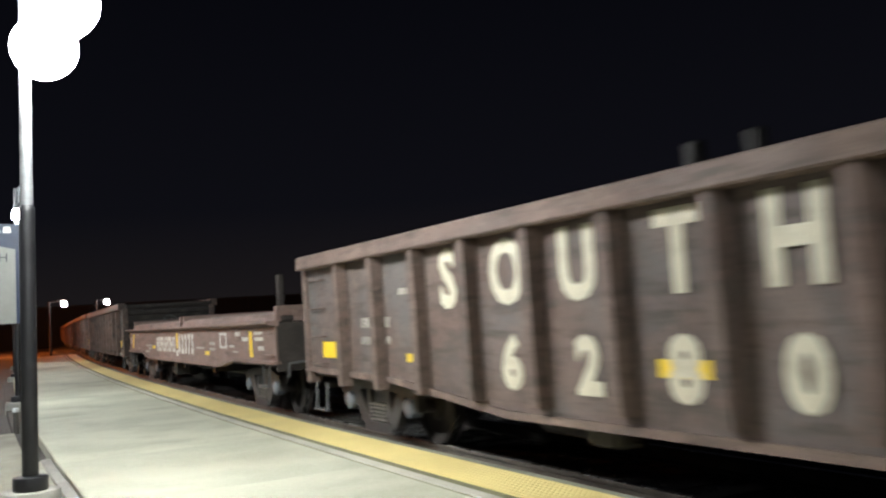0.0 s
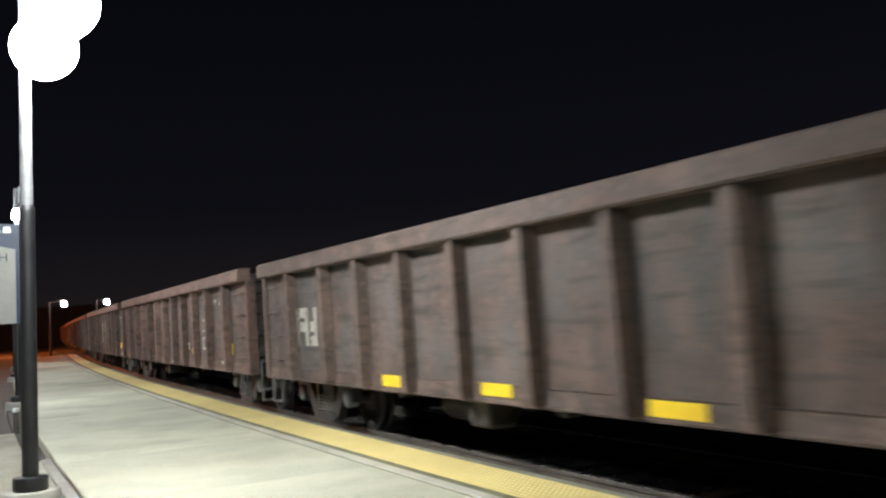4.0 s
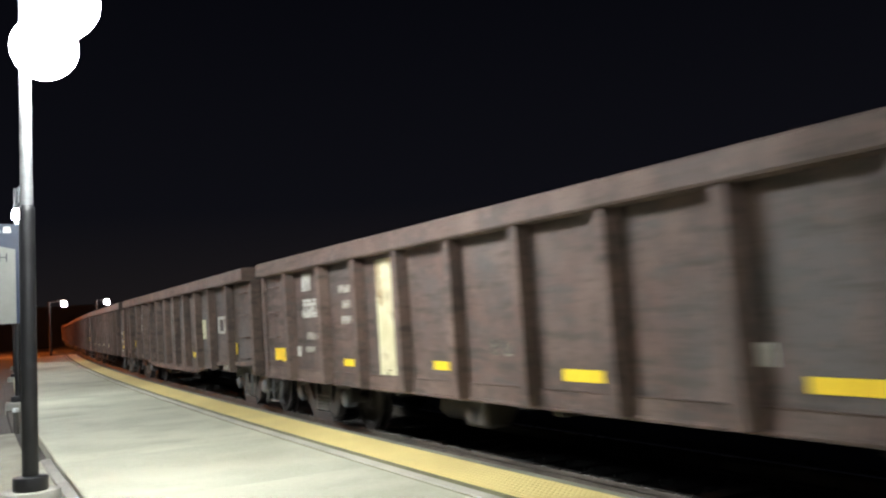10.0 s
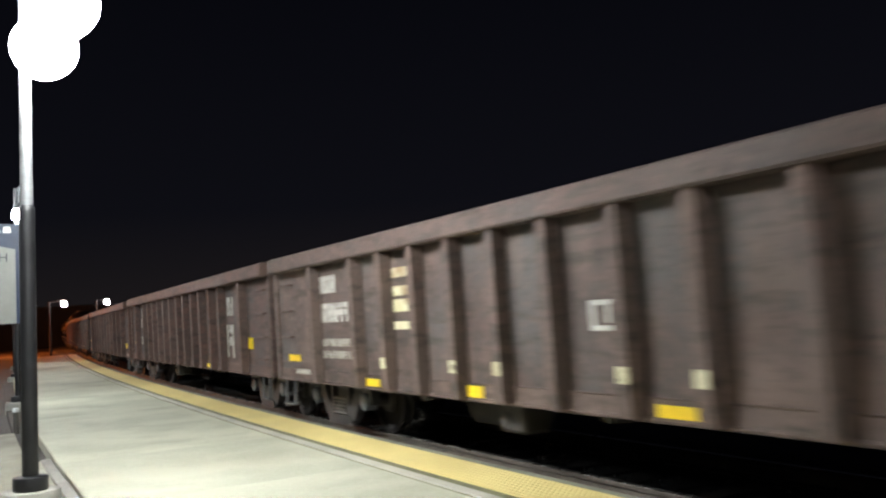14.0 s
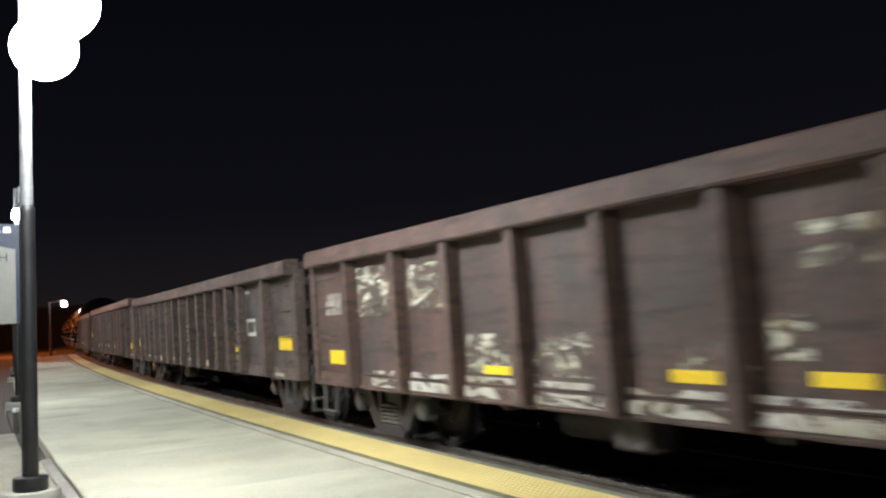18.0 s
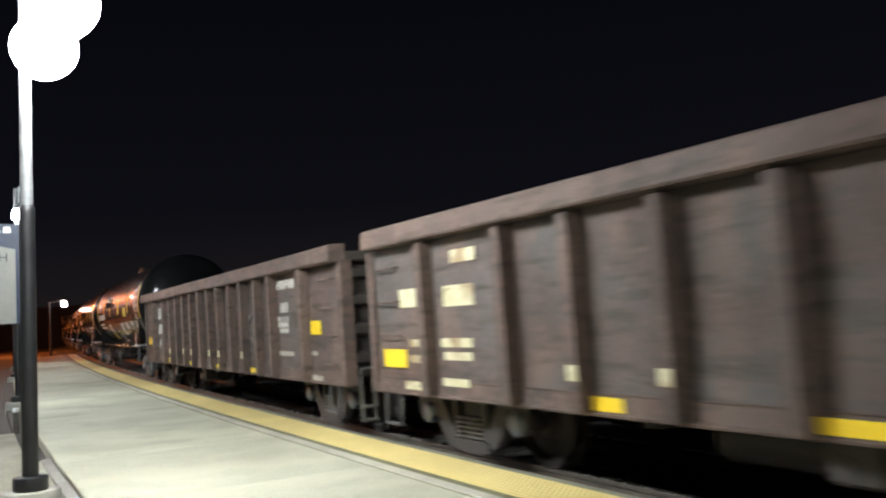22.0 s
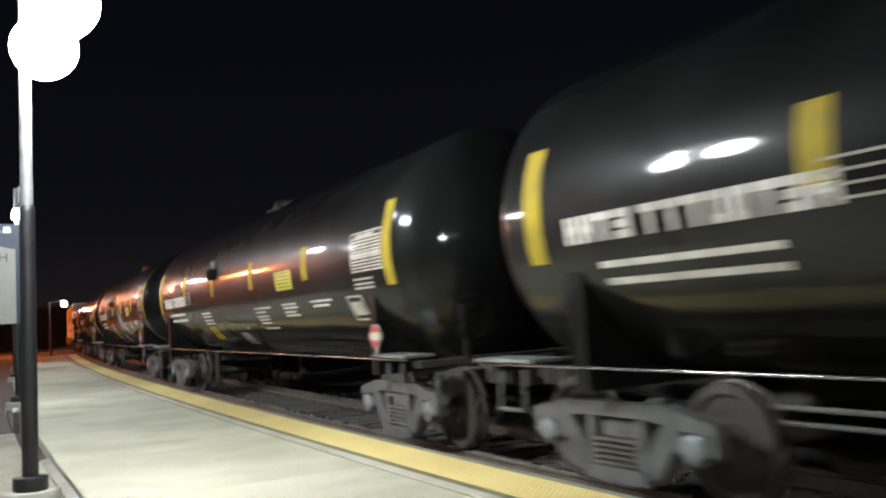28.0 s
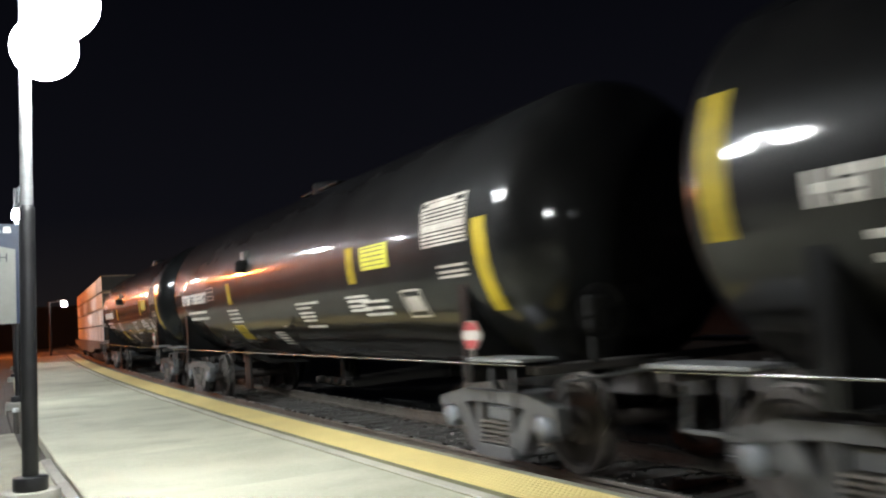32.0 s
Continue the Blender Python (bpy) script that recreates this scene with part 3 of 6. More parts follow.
def far_lamp(x, y, height, glow, label, name="street_lamp", arm=0.9, size=0.16):
    lamp = empty(name, label, "street lamp", "far lamps", pose(x, y, -0.47))
    bm = bmesh.new()
    h = height + 0.47
    lathe(bm, [(0.0, 0.10), (h * 0.5, 0.08), (h + 0.1, 0.055)], "z", 12)
    part("pole", mesh_of("far_pole", bm, IRON_DARK, 40), lamp)
    bm = bmesh.new()
    rod(bm, (0, 0, h + 0.05), (arm, 0, h + 0.16), 0.03, 8)
    part("arm", mesh_of("far_arm", bm, IRON_DARK, 40), lamp)
    bm = bmesh.new()
    box(bm, arm - 0.1, arm + 0.45, -0.14, 0.14, h + 0.1, h + 0.22, 0.04)
    head = part("lamp_head", mesh_of("far_head", bm, GALV), lamp)
    bm = bmesh.new()
    bmesh.ops.create_uvsphere(bm, u_segments=12, v_segments=8, radius=size)
    part("lens", mesh_of("far_lens", bm, glow, 60), head, (arm + 0.2, 0, h + 0.11 - size), "glowing lens")
    return lamp


# tall mast lamps, out of view behind the platform
# added to light the train's sides; its tank highlight falls on another lamp's
far_lamp(-5.8, 16.0, 8.1, GLOW_ROW, "tall white lamp on a steel mast, out of view", "unseen_mast_lamp", size=0.215)
# unseen too, placed on the line of a highlight on the tanks
far_lamp(-6.2, 30.5, 5.6, GLOW_ROW, "tall white lamp on a steel mast, out of view", "unseen_mast_lamp", size=0.145)
far_lamp(7.85, 77.4, 3.92, GLOW_FAR, "white lamp on a post past the platform's end", size=0.2)
far_lamp(16.0, 108.7, 4.95, GLOW_FAR, "white lamp on a post beyond the tracks", size=0.3)
far_lamp(-0.6, 104.0, 9.0, GLOW_SODIUM, "orange sodium street lamp beside the crossing", size=0.3)
far_lamp(-9.0, 73.0, 8.0, GLOW_SODIUM, "orange sodium street lamp down the road", size=0.3)


def letter(text, size, mat, depth=0.004, bold=0.0):
    """A mesh of one word in the built-in font, lying in x and z, middle at the origin, facing -y."""
    cu = bpy.data.curves.new("lettering", "FONT")
    cu.body, cu.size, cu.align_x, cu.align_y, cu.extrude, cu.offset = text, size, "CENTER", "CENTER", depth, bold
    cu.resolution_u = 3
    ob = bpy.data.objects.new("lettering", cu)
    scene.collection.objects.link(ob)
    me = bpy.data.meshes.new_from_object(ob.evaluated_get(bpy.context.evaluated_depsgraph_get()))
    bpy.data.objects.remove(ob)
    me.transform(Euler((radians(90), 0, 0)).to_matrix().to_4x4())
    me.materials.clear()
    me.materials.append(mat)
    return me


def station_sign():
    """A double-post station sign behind the first lamp: blue header, pale arched panel."""
    sign = empty("station_sign", "dark blue station name sign with a pale arched panel", "sign", "", pose(0.86, 11.6, -0.03, 0, 0.8, -4))
    bm = bmesh.new()
    box(bm, 0.085, 0.135, -0.03, 0.03, 0, 2.93, 0.006)
    part("post", mesh_of("sign_post", bm, GALV), sign, None, "grey square steel post")
    bm = bmesh.new()
    box(bm, -1.93, -1.87, -0.03, 0.03, 0, 2.93, 0.006)
    part("post", mesh_of("sign_post", bm, GALV), sign, None, "grey square steel post")
    bm = bmesh.new()
    box(bm, -1.868, 0.083, -0.02, 0.02, 1.655, 2.82, 0.004)
    part("back_panel", mesh_of("sign_back", bm, SIGN_BLUE), sign, None, "dark blue backing panel")
    bm = bmesh.new()
    arch = [(-1.80, 1.66), (-0.06, 1.66), (-0.06, 2.52)] + [(-0.06 - 1.74 * k / 10, 2.52 + 0.13 * math.sin(math.pi * k / 10)) for k in range(1, 10)] + [(-1.80, 2.52)]
    prism(bm, arch, "y", -0.036, -0.024)
    part("face", mesh_of("sign_face", bm, SIGN_GREY), sign, None, "pale panel with an arched top")
    part("letter", letter("H", 0.15, SIGN_INK), sign, (-0.19, -0.042, 2.42))
    for i in range(6):
        bm = bmesh.new()
        x = -0.10 - 0.115 * i
        prism(bm, [(x - 0.09, 2.715), (x, 2.715), (x - 0.012, 2.785), (x - 0.078, 2.785)], "y", -0.03, -0.0235)
        part("header_bar", mesh_of("header_bar", bm, SIGN_WHITE), sign)
    return sign


station_sign()


def low_bollard(x, y):
    post = empty("bollard", "low weathered bollard with a white cap", "bollard", "", pose(x, y, -0.2))
    bm = bmesh.new()
    lathe(bm, [(0.0, 0.055), (0.02, 0.05), (0.42, 0.045), (0.44, 0.04)], "z", 12)
    part("post", mesh_of("bollard_post", bm, TIE, 40), post)
    bm = bmesh.new()
    lathe(bm, [(0.44, 0.05), (0.49, 0.05), (0.51, 0.035)], "z", 12)
    part("cap", mesh_of("bollard_cap", bm, SIGN_WHITE, 40), post, None, "white cap")


low_bollard(1.12, 16.6)


def far_fence():
    """A low rail fence along the road past the platform's end."""
    fence = empty("rail_fence", "low metal rail fence lit orange by the road", "fence", "", pose(-14.2, 86, -0.47))
    for i in range(12):
        bm = bmesh.new()
        box(bm, i * 1.6 - 0.04, i * 1.6 + 0.04, -0.04, 0.04, 0, 1.5, 0.01)
        part("post", mesh_of("fence_post", bm, GALV), fence)
    for z in (0.7, 1.1, 1.45):
        bm = bmesh.new()
        box(bm, -0.3, 17.9, -0.02, 0.02, z - 0.04, z + 0.04, 0.008)
        part("fence_rail", mesh_of("fence_rail", bm, GALV), fence)


far_fence()
road = bmesh.new()
box(road, -60, 8, 88, 99, -0.49, -0.43)
tagged(new("road", mesh_of("road", road, PAVING)), "asphalt road past the platform's end under orange light", "road", "", "structure")


def bush(x, y, z, size, seed):
    """A rounded shrub: bent limbs and many small leaf clumps with gaps."""
    r = random.Random(seed)
    thing = empty("shrub", "dark leafy shrub at the trackside by night", "shrub", "trackside shrubs", pose(x, y, z))
    bm = bmesh.new()
    tips = []
    for _ in range(9):
        a, b = r.uniform(0, 6.28), r.uniform(0.3, 1.2)
        tip = Vector((math.cos(a) * b, math.sin(a) * b, r.uniform(0.8, 1.9))) * size
        rod(bm, (0, 0, 0), tip * 0.55, 0.05 * size, 5, 0.03 * size)
        rod(bm, tip * 0.55, tip, 0.03 * size, 5, 0.01 * size)
        tips.append(tip)
    part("limbs", mesh_of("limbs", bm, BARK), thing)
    verts, faces = [], []
    for tip in tips:
        for _ in range(70):
            c = tip + Vector((r.gauss(0, 0.33), r.gauss(0, 0.33), r.gauss(-0.15, 0.33))) * size
            m = Matrix.Translation(c) @ Euler((r.uniform(-3, 3), r.uniform(-3, 3), r.uniform(-3, 3))).to_matrix().to_4x4()
            k, w = len(verts), r.uniform(0.08, 0.17) * size
            verts += [m @ Vector(p) for p in ((-w, 0, 0), (0, -w * 0.5, w * 0.15), (w, 0, 0), (0, w * 0.5, w * 0.15))]
            faces += [(k, k + 1, k + 2, k + 3)]
    me = bpy.data.meshes.new("foliage")
    me.from_pydata(verts, [], faces)
    me.materials.append(LEAF)
    tagged(part("foliage", me, thing), kind="stuff")


for i, (x, y, size) in enumerate(((-2, 101, 1.5), (1.5, 103, 1.7), (-9, 103, 1.7), (-6, 104, 1.6))):
    bush(x, y, -0.47, size, 20 + i)


def far_wall():
    """A long retaining wall with a coping and buttresses beyond the road, dim in the night."""
    wall = empty("retaining_wall", "dull brown retaining wall beyond the road at night", "wall", "", pose(26, 142, -0.47))
    tagged(wall, kind="structure")
    for i in range(12):
        bm = bmesh.new()
        box(bm, -36 + 6 * i + 0.03, -30 + 6 * i - 0.03, 0, 0.5, 0, 5.75, 0.03)
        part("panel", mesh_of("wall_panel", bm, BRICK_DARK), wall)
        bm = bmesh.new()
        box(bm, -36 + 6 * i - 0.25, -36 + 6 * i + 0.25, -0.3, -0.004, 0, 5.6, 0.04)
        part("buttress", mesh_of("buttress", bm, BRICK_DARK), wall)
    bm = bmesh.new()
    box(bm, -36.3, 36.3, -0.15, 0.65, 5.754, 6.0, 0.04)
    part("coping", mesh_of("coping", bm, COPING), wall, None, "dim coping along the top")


far_wall()


# ------------------------------------------------------------------ parts that all freight cars share
WHEEL_R, AXLE_Y = 0.457, 0.89
WHEELSETS = []


def fill_axle(bm):
    lathe(bm, [(-1.03, 0.06), (-0.86, 0.075), (-0.6, 0.085), (0, 0.078), (0.6, 0.085), (0.86, 0.075), (1.03, 0.06)], "x", 14)


def fill_wheel(bm):
    lathe(bm, [(-0.09, 0.09), (-0.09, 0.145), (-0.02, 0.18), (-0.035, 0.35), (-0.068, 0.385), (-0.068, 0.448), (-0.06, 0.455), (0.045, 0.458),
               (0.055, 0.482), (0.075, 0.482), (0.078, 0.39), (0.03, 0.35), (0.02, 0.18), (0.08, 0.145), (0.08, 0.09)], "x", 36)


def fill_tread(bm):
    for a, b in ((-0.045, 0.03),):
        rings = [[bm.verts.new((x, 0.4595 * math.cos(2 * math.pi * i / 36), 0.4595 * math.sin(2 * math.pi * i / 36))) for i in range(36)] for x in (a, b)]
        for i in range(36):
            bm.faces.new((rings[0][i], rings[0][(i + 1) % 36], rings[1][(i + 1) % 36], rings[1][i]))


def fill_side_frame(bm):
    """Cast side frame on the platform side (x below zero): arched top, open windows, spring seat, pedestals."""
    x0, x1 = -1.16, -1.02
    prism(bm, [(-1.13, 0.56), (-1.10, 0.66), (-0.62, 0.76), (0.62, 0.76), (1.10, 0.66), (1.13, 0.56), (0.70, 0.60), (0.40, 0.645), (-0.40, 0.645), (-0.70, 0.60)], "x", x0, x1)
    for k in (1, -1):
        prism(bm, [(k * 0.70, 0.60), (k * 0.56, 0.62), (k * 0.26, 0.22), (k * 0.36, 0.14), (k * 0.52, 0.22), (k * 0.76, 0.56)], "x", x0 + 0.01, x1 - 0.01)
        box(bm, x0 + 0.015, x1 - 0.015, k * 0.30 - 0.045, k * 0.30 + 0.045, 0.24, 0.65)
        box(bm, x0 + 0.01, x1 - 0.01, k * 0.74 - 0.04, k * 0.74 + 0.04, 0.42, 0.60)
        box(bm, x0 + 0.01, x1 - 0.01, k * 1.06 - 0.04, k * 1.06 + 0.04, 0.42, 0.60)
    prism(bm, [(-0.40, 0.14), (-0.30, 0.115), (0.30, 0.115), (0.40, 0.14), (0.36, 0.235), (-0.36, 0.235)], "x", x0 - 0.02, x1 + 0.02)


def fill_springs(bm):
    """One coil spring of the nest."""
    turns, n = 5, 50
    tube(bm, [(0.06 * math.cos(2 * math.pi * turns * i / n), 0.06 * math.sin(2 * math.pi * turns * i / n), 0.24 + 0.24 * i / n) for i in range(n + 1)], 0.014, 5)


def fill_bolster(bm):
    prism(bm, [(-1.10, 0.48), (1.10, 0.48), (1.10, 0.62), (0.55, 0.72), (-0.55, 0.72), (-1.10, 0.62)], "y", -0.19, 0.19)


def fill_bearing(bm):
    lathe(bm, [(-1.19, 0.05), (-1.19, 0.085), (-1.17, 0.115), (-1.03, 0.12), (-1.02, 0.09)], "x", 16)
    prism(bm, [(-0.15, 0.10), (0.15, 0.10), (0.13, 0.17), (-0.13, 0.17)], "x", -1.13, -1.02)


def fill_brake_beam(bm):
    rod(bm, (-0.9, 0, 0.36), (0.9, 0, 0.36), 0.04, 8)
    for k in (1, -1):
        box(bm, k * 0.75 - 0.05, k * 0.75 + 0.05, -0.02, 0.10, 0.25, 0.52)


FLIP = pose(0, 0, 0, 0, 0, 180)


def bogie(car, y, cast=CAST_DARK):
    key = cast.name
    b = part("bogie", stock(("bolster", key), "bolster", fill_bolster, cast), car, (0, y, 0), "darker cast steel bogie" if cast == CAST_DARK else "dusty cast steel bogie")
    for m in (Matrix(), FLIP):
        part("side_frame", stock(("side_frame", key), "side_frame", fill_side_frame, cast), b, m.copy())
        for k in (-0.17, 0.0, 0.17):
            part("spring", stock("spring", "spring", fill_springs, SPRING), b, m @ Matrix.Translation((-1.12, k, 0)))
        for k in (-AXLE_Y, AXLE_Y):
            part("bearing", stock("bearing", "bearing", fill_bearing, BEARING, 40), b, m @ Matrix.Translation((0, k, WHEEL_R)), "grey bearing adapter")
    for k in (-0.36, 0.36):
        part("brake_beam", stock("brake_beam", "brake_beam", fill_brake_beam, IRON_DARK), b, pose(0, k, 0, 0, 0, 0 if k > 0 else 180))
    for k in (-AXLE_Y, AXLE_Y):
        w = part("wheelset", stock("axle", "axle", fill_axle, WHEEL, 30), car, (0, y + k, WHEEL_R), "steel axle with two wheels")
        for m in (Matrix.Translation((-0.745, 0, 0)), Matrix.Translation((0.745, 0, 0)) @ FLIP):
            part("wheel", stock("wheel", "wheel", fill_wheel, WHEEL, 30), w, m.copy())
            part("tread", stock("tread", "tread", fill_tread, TREAD, 30), w, m.copy(), "bright worn wheel tread")
        WHEELSETS.append((car, w, y + k))


def fill_coupler(bm):
    """Draft gear housing, shank and knuckle; the end plane is y = 0 and the coupler points to -y."""
    box(bm, -0.17, 0.17, -0.12, 0.25, 0.68, 1.02, 0.02)
    box(bm, -0.075, 0.075, -0.42, -0.10, 0.77, 0.93, 0.015)
    prism(bm, [(-0.14, -0.36), (0.10, -0.36), (0.17, -0.44), (0.14, -0.56), (0.04, -0.52), (0.02, -0.45), (-0.05, -0.45), (-0.10, -0.56), (-0.16, -0.50)], "z", 0.72, 0.99)


def fill_lever(bm):
    rod(bm, (-1.30, -0.10, 0.92), (0.0, -0.18, 0.98), 0.016, 6)
    rod(bm, (-1.30, -0.10, 0.92), (-1.32, -0.12, 0.70), 0.016, 6)


def fill_hose(bm):
    pts = [(0.22, 0.0, 0.66), (0.25, -0.12, 0.55), (0.23, -0.25, 0.40), (0.15, -0.36, 0.34), (0.06, -0.44, 0.38)]
    tube(bm, pts, 0.028, 8)


def ends(car, y_end):
    for m in (Matrix.Translation((0, -y_end, 0)), Matrix.Translation((0, y_end, 0)) @ FLIP):
        part("coupler", stock("coupler", "coupler", fill_coupler, IRON_DARK), car, m.copy())
        part("uncoupling_lever", stock("lever", "lever", fill_lever, CAST), car, m.copy())
        part("brake_hose", stock("hose", "hose", fill_hose, HOSE), car, m.copy())


def fill_stirrup(bm):
    """A sill step of bent bar, hanging from the side sill."""
    rod(bm, (-1.47, -0.19, 0.72), (-1.49, -0.19, 0.36), 0.017, 6)
    rod(bm, (-1.47, 0.19, 0.72), (-1.49, 0.19, 0.36), 0.017, 6)
    box(bm, -1.53, -1.45, -0.20, 0.20, 0.345, 0.37, 0.006)


def fill_reservoir(bm):
    rod(bm, (-0.75, -0.55, 0.52), (-0.75, 0.55, 0.52), 0.19, 16)
    box(bm, -0.86, -0.64, -0.42, -0.36, 0.5, 0.8)
    box(bm, -0.86, -0.64, 0.36, 0.42, 0.5, 0.8)


def fill_valve(bm):
    box(bm, -1.0, -0.68, -0.2, 0.2, 0.38, 0.68, 0.03)
    rod(bm, (-1.02, 0.1, 0.5), (-0.66, 0.1, 0.5), 0.08, 10)


def underframe(car, half):
    def sill(bm):
        box(bm, -0.20, 0.20, -half, half, 0.56, 0.82, 0.01)
        for y in (-3.2, 0.0, 3.2):
            box(bm, -1.35, 1.35, y - 0.07, y + 0.07, 0.62, 0.80)
    part("centre_sill", stock(("sill", half), "centre_sill", sill, IRON_DARK), car)
    part("air_reservoir", stock("reservoir", "reservoir", fill_reservoir, IRON_DARK, 40), car, (0, 2.4, 0))
    part("brake_valve", stock("valve", "valve", fill_valve, CAST_DARK, 40), car, (-0.3, 1.5, 0.02))

    def pipe(bm):
        rod(bm, (-0.95, -half + 1.2, 0.60), (-0.95, half - 1.2, 0.60), 0.022, 8)
    part("train_pipe", stock(("pipe", half), "train_pipe", pipe, CAST), car)


# ------------------------------------------------------------------ high-side gondolas
RIBS_ELEVEN = (1.28, 2.80, 4.12, 5.38, 6.60, 7.80, 9.02, 10.24, 11.44, 12.64, 14.02)
RIBS_FIFTEEN = (1.30, 2.85, 3.72, 4.60, 5.45, 6.30, 7.20, 8.20, 9.05, 9.95, 10.80, 11.70, 12.55, 13.30, 14.10)
RIBS_FOURTEEN = (1.30, 2.85, 3.68, 4.60, 5.42, 6.33, 7.13, 8.05, 8.88, 9.70, 10.52, 11.33, 12.18, 13.62)
RIBS_TWELVE = (1.28, 2.76, 3.92, 5.05, 6.15, 7.22, 8.26, 9.32, 10.36, 11.42, 12.42, 13.95)
SKIN = -1.47


def decal(parent, y0, y1, z0, z1, mat, name="stencil_bar", label="", inner=0.0):
    bm = bmesh.new()
    a, b = SKIN - 0.004 + inner, SKIN + 0.002 + inner
    if name == "stencil_bar" and y1 - y0 > 0.25 and z1 - z0 > 0.065:
        r, y, h = random.Random(int(abs(y0) * 100 + z0 * 1000)), y0, z1 - z0
        while y < y1 - 0.03:
            w = min(r.uniform(0.45, 0.7) * h, y1 - y)
            k, e = r.randrange(4), w * 0.36
            box(bm, a, b, y, y + e, z0, z1)
            if k in (0, 1):
                box(bm, a, b, y + w - e, y + w, z0, z1)
            if k in (0, 2):
                box(bm, a, b, y + e, y + w - (e if k == 0 else 0), z1 - h * 0.26, z1)
            if k in (1, 2, 3):
                box(bm, a, b, y + e, y + w - (e if k == 1 else 0), z0 + h * 0.37, z0 + h * 0.63)
            if k == 3:
                box(bm, a, b, y + e, y + w, z0, z0 + h * 0.26)
            y += w + 0.16 * h
        ob = part("stencil_line", mesh_of("stencil_line", bm, mat), parent, None, label)
        return tagged(ob, kind="stuff")
    else:
        box(bm, a, b, y0, y1, z0, z1)
    return part(name, mesh_of(name, bm, mat), parent, None, label)


INK = {"Y": (YELLOW, "reflector", "yellow reflective sheet"), "W": (WHITE, "stencil_bar", "white stencilled marking"),
       "O": (WHITE_OLD, "stencil_bar", "faded white stencilled marking"), "C": (CREAM_WORN, "paint_patch", "worn cream painted patch"),
       "G": (SPRAY, "spray_paint", "ragged pale spray paint"), "D": (SPRAY_DENSE, "spray_paint", "thick cream spray paint"), "H": (SPRAY_WHITE, "spray_paint", "blotchy white spray paint"), "S": (SMEAR, "spray_paint", "faint white smear"), "P": (SPLASH, "paint_splash", "pale dried splash")}


def dented(y0, y1, deep, seed):
    """One sheet of the side between two ribs, pushed in here and there along level creases."""
    def fill(bm):
        nx, nz, grid = 9, 12, []
        for i in range(nx + 1):
            y = y0 + (y1 - y0) * i / nx
            low = float(np.interp(y, (-7.66, -5.0, -2.6, 2.6, 5.0, 7.66), (0.90, 0.84, 0.62, 0.62, 0.84, 0.90))) if deep else 0.84
            row = []
            for j in range(nz + 1):
                z = low + (2.33 - low) * j / nz
                rim = min(1, 4 * min(i, nx - i) / nx, 4 * min(j, nz - j) / nz)
                d = noise.noise(Vector((seed, y * 0.8, z * 2.2))) * 0.5 + 0.5 + 0.5 * noise.noise(Vector((seed + 5, y * 0.5, z * 6.5)))
                row.append(bm.verts.new((SKIN + 0.028 * rim * min(1, max(0, d)), y, z)))
            grid.append(row)
        for a, b in zip(grid, grid[1:]):
            for j in range(nz):
                bm.faces.new((a[j], b[j], b[j + 1], a[j + 1]))
        back = [[bm.verts.new((SKIN + 0.045, v.co.y, v.co.z)) for v in (row[0], row[-1])] for row in grid]
        for i in range(nx):
            bm.faces.new((grid[i][0], grid[i + 1][0], back[i + 1][0], back[i][0]))
            bm.faces.new((grid[i][-1], grid[i + 1][-1], back[i + 1][1], back[i][1]))
            bm.faces.new((back[i][0], back[i + 1][0], back[i + 1][1], back[i][1]))
    return fill


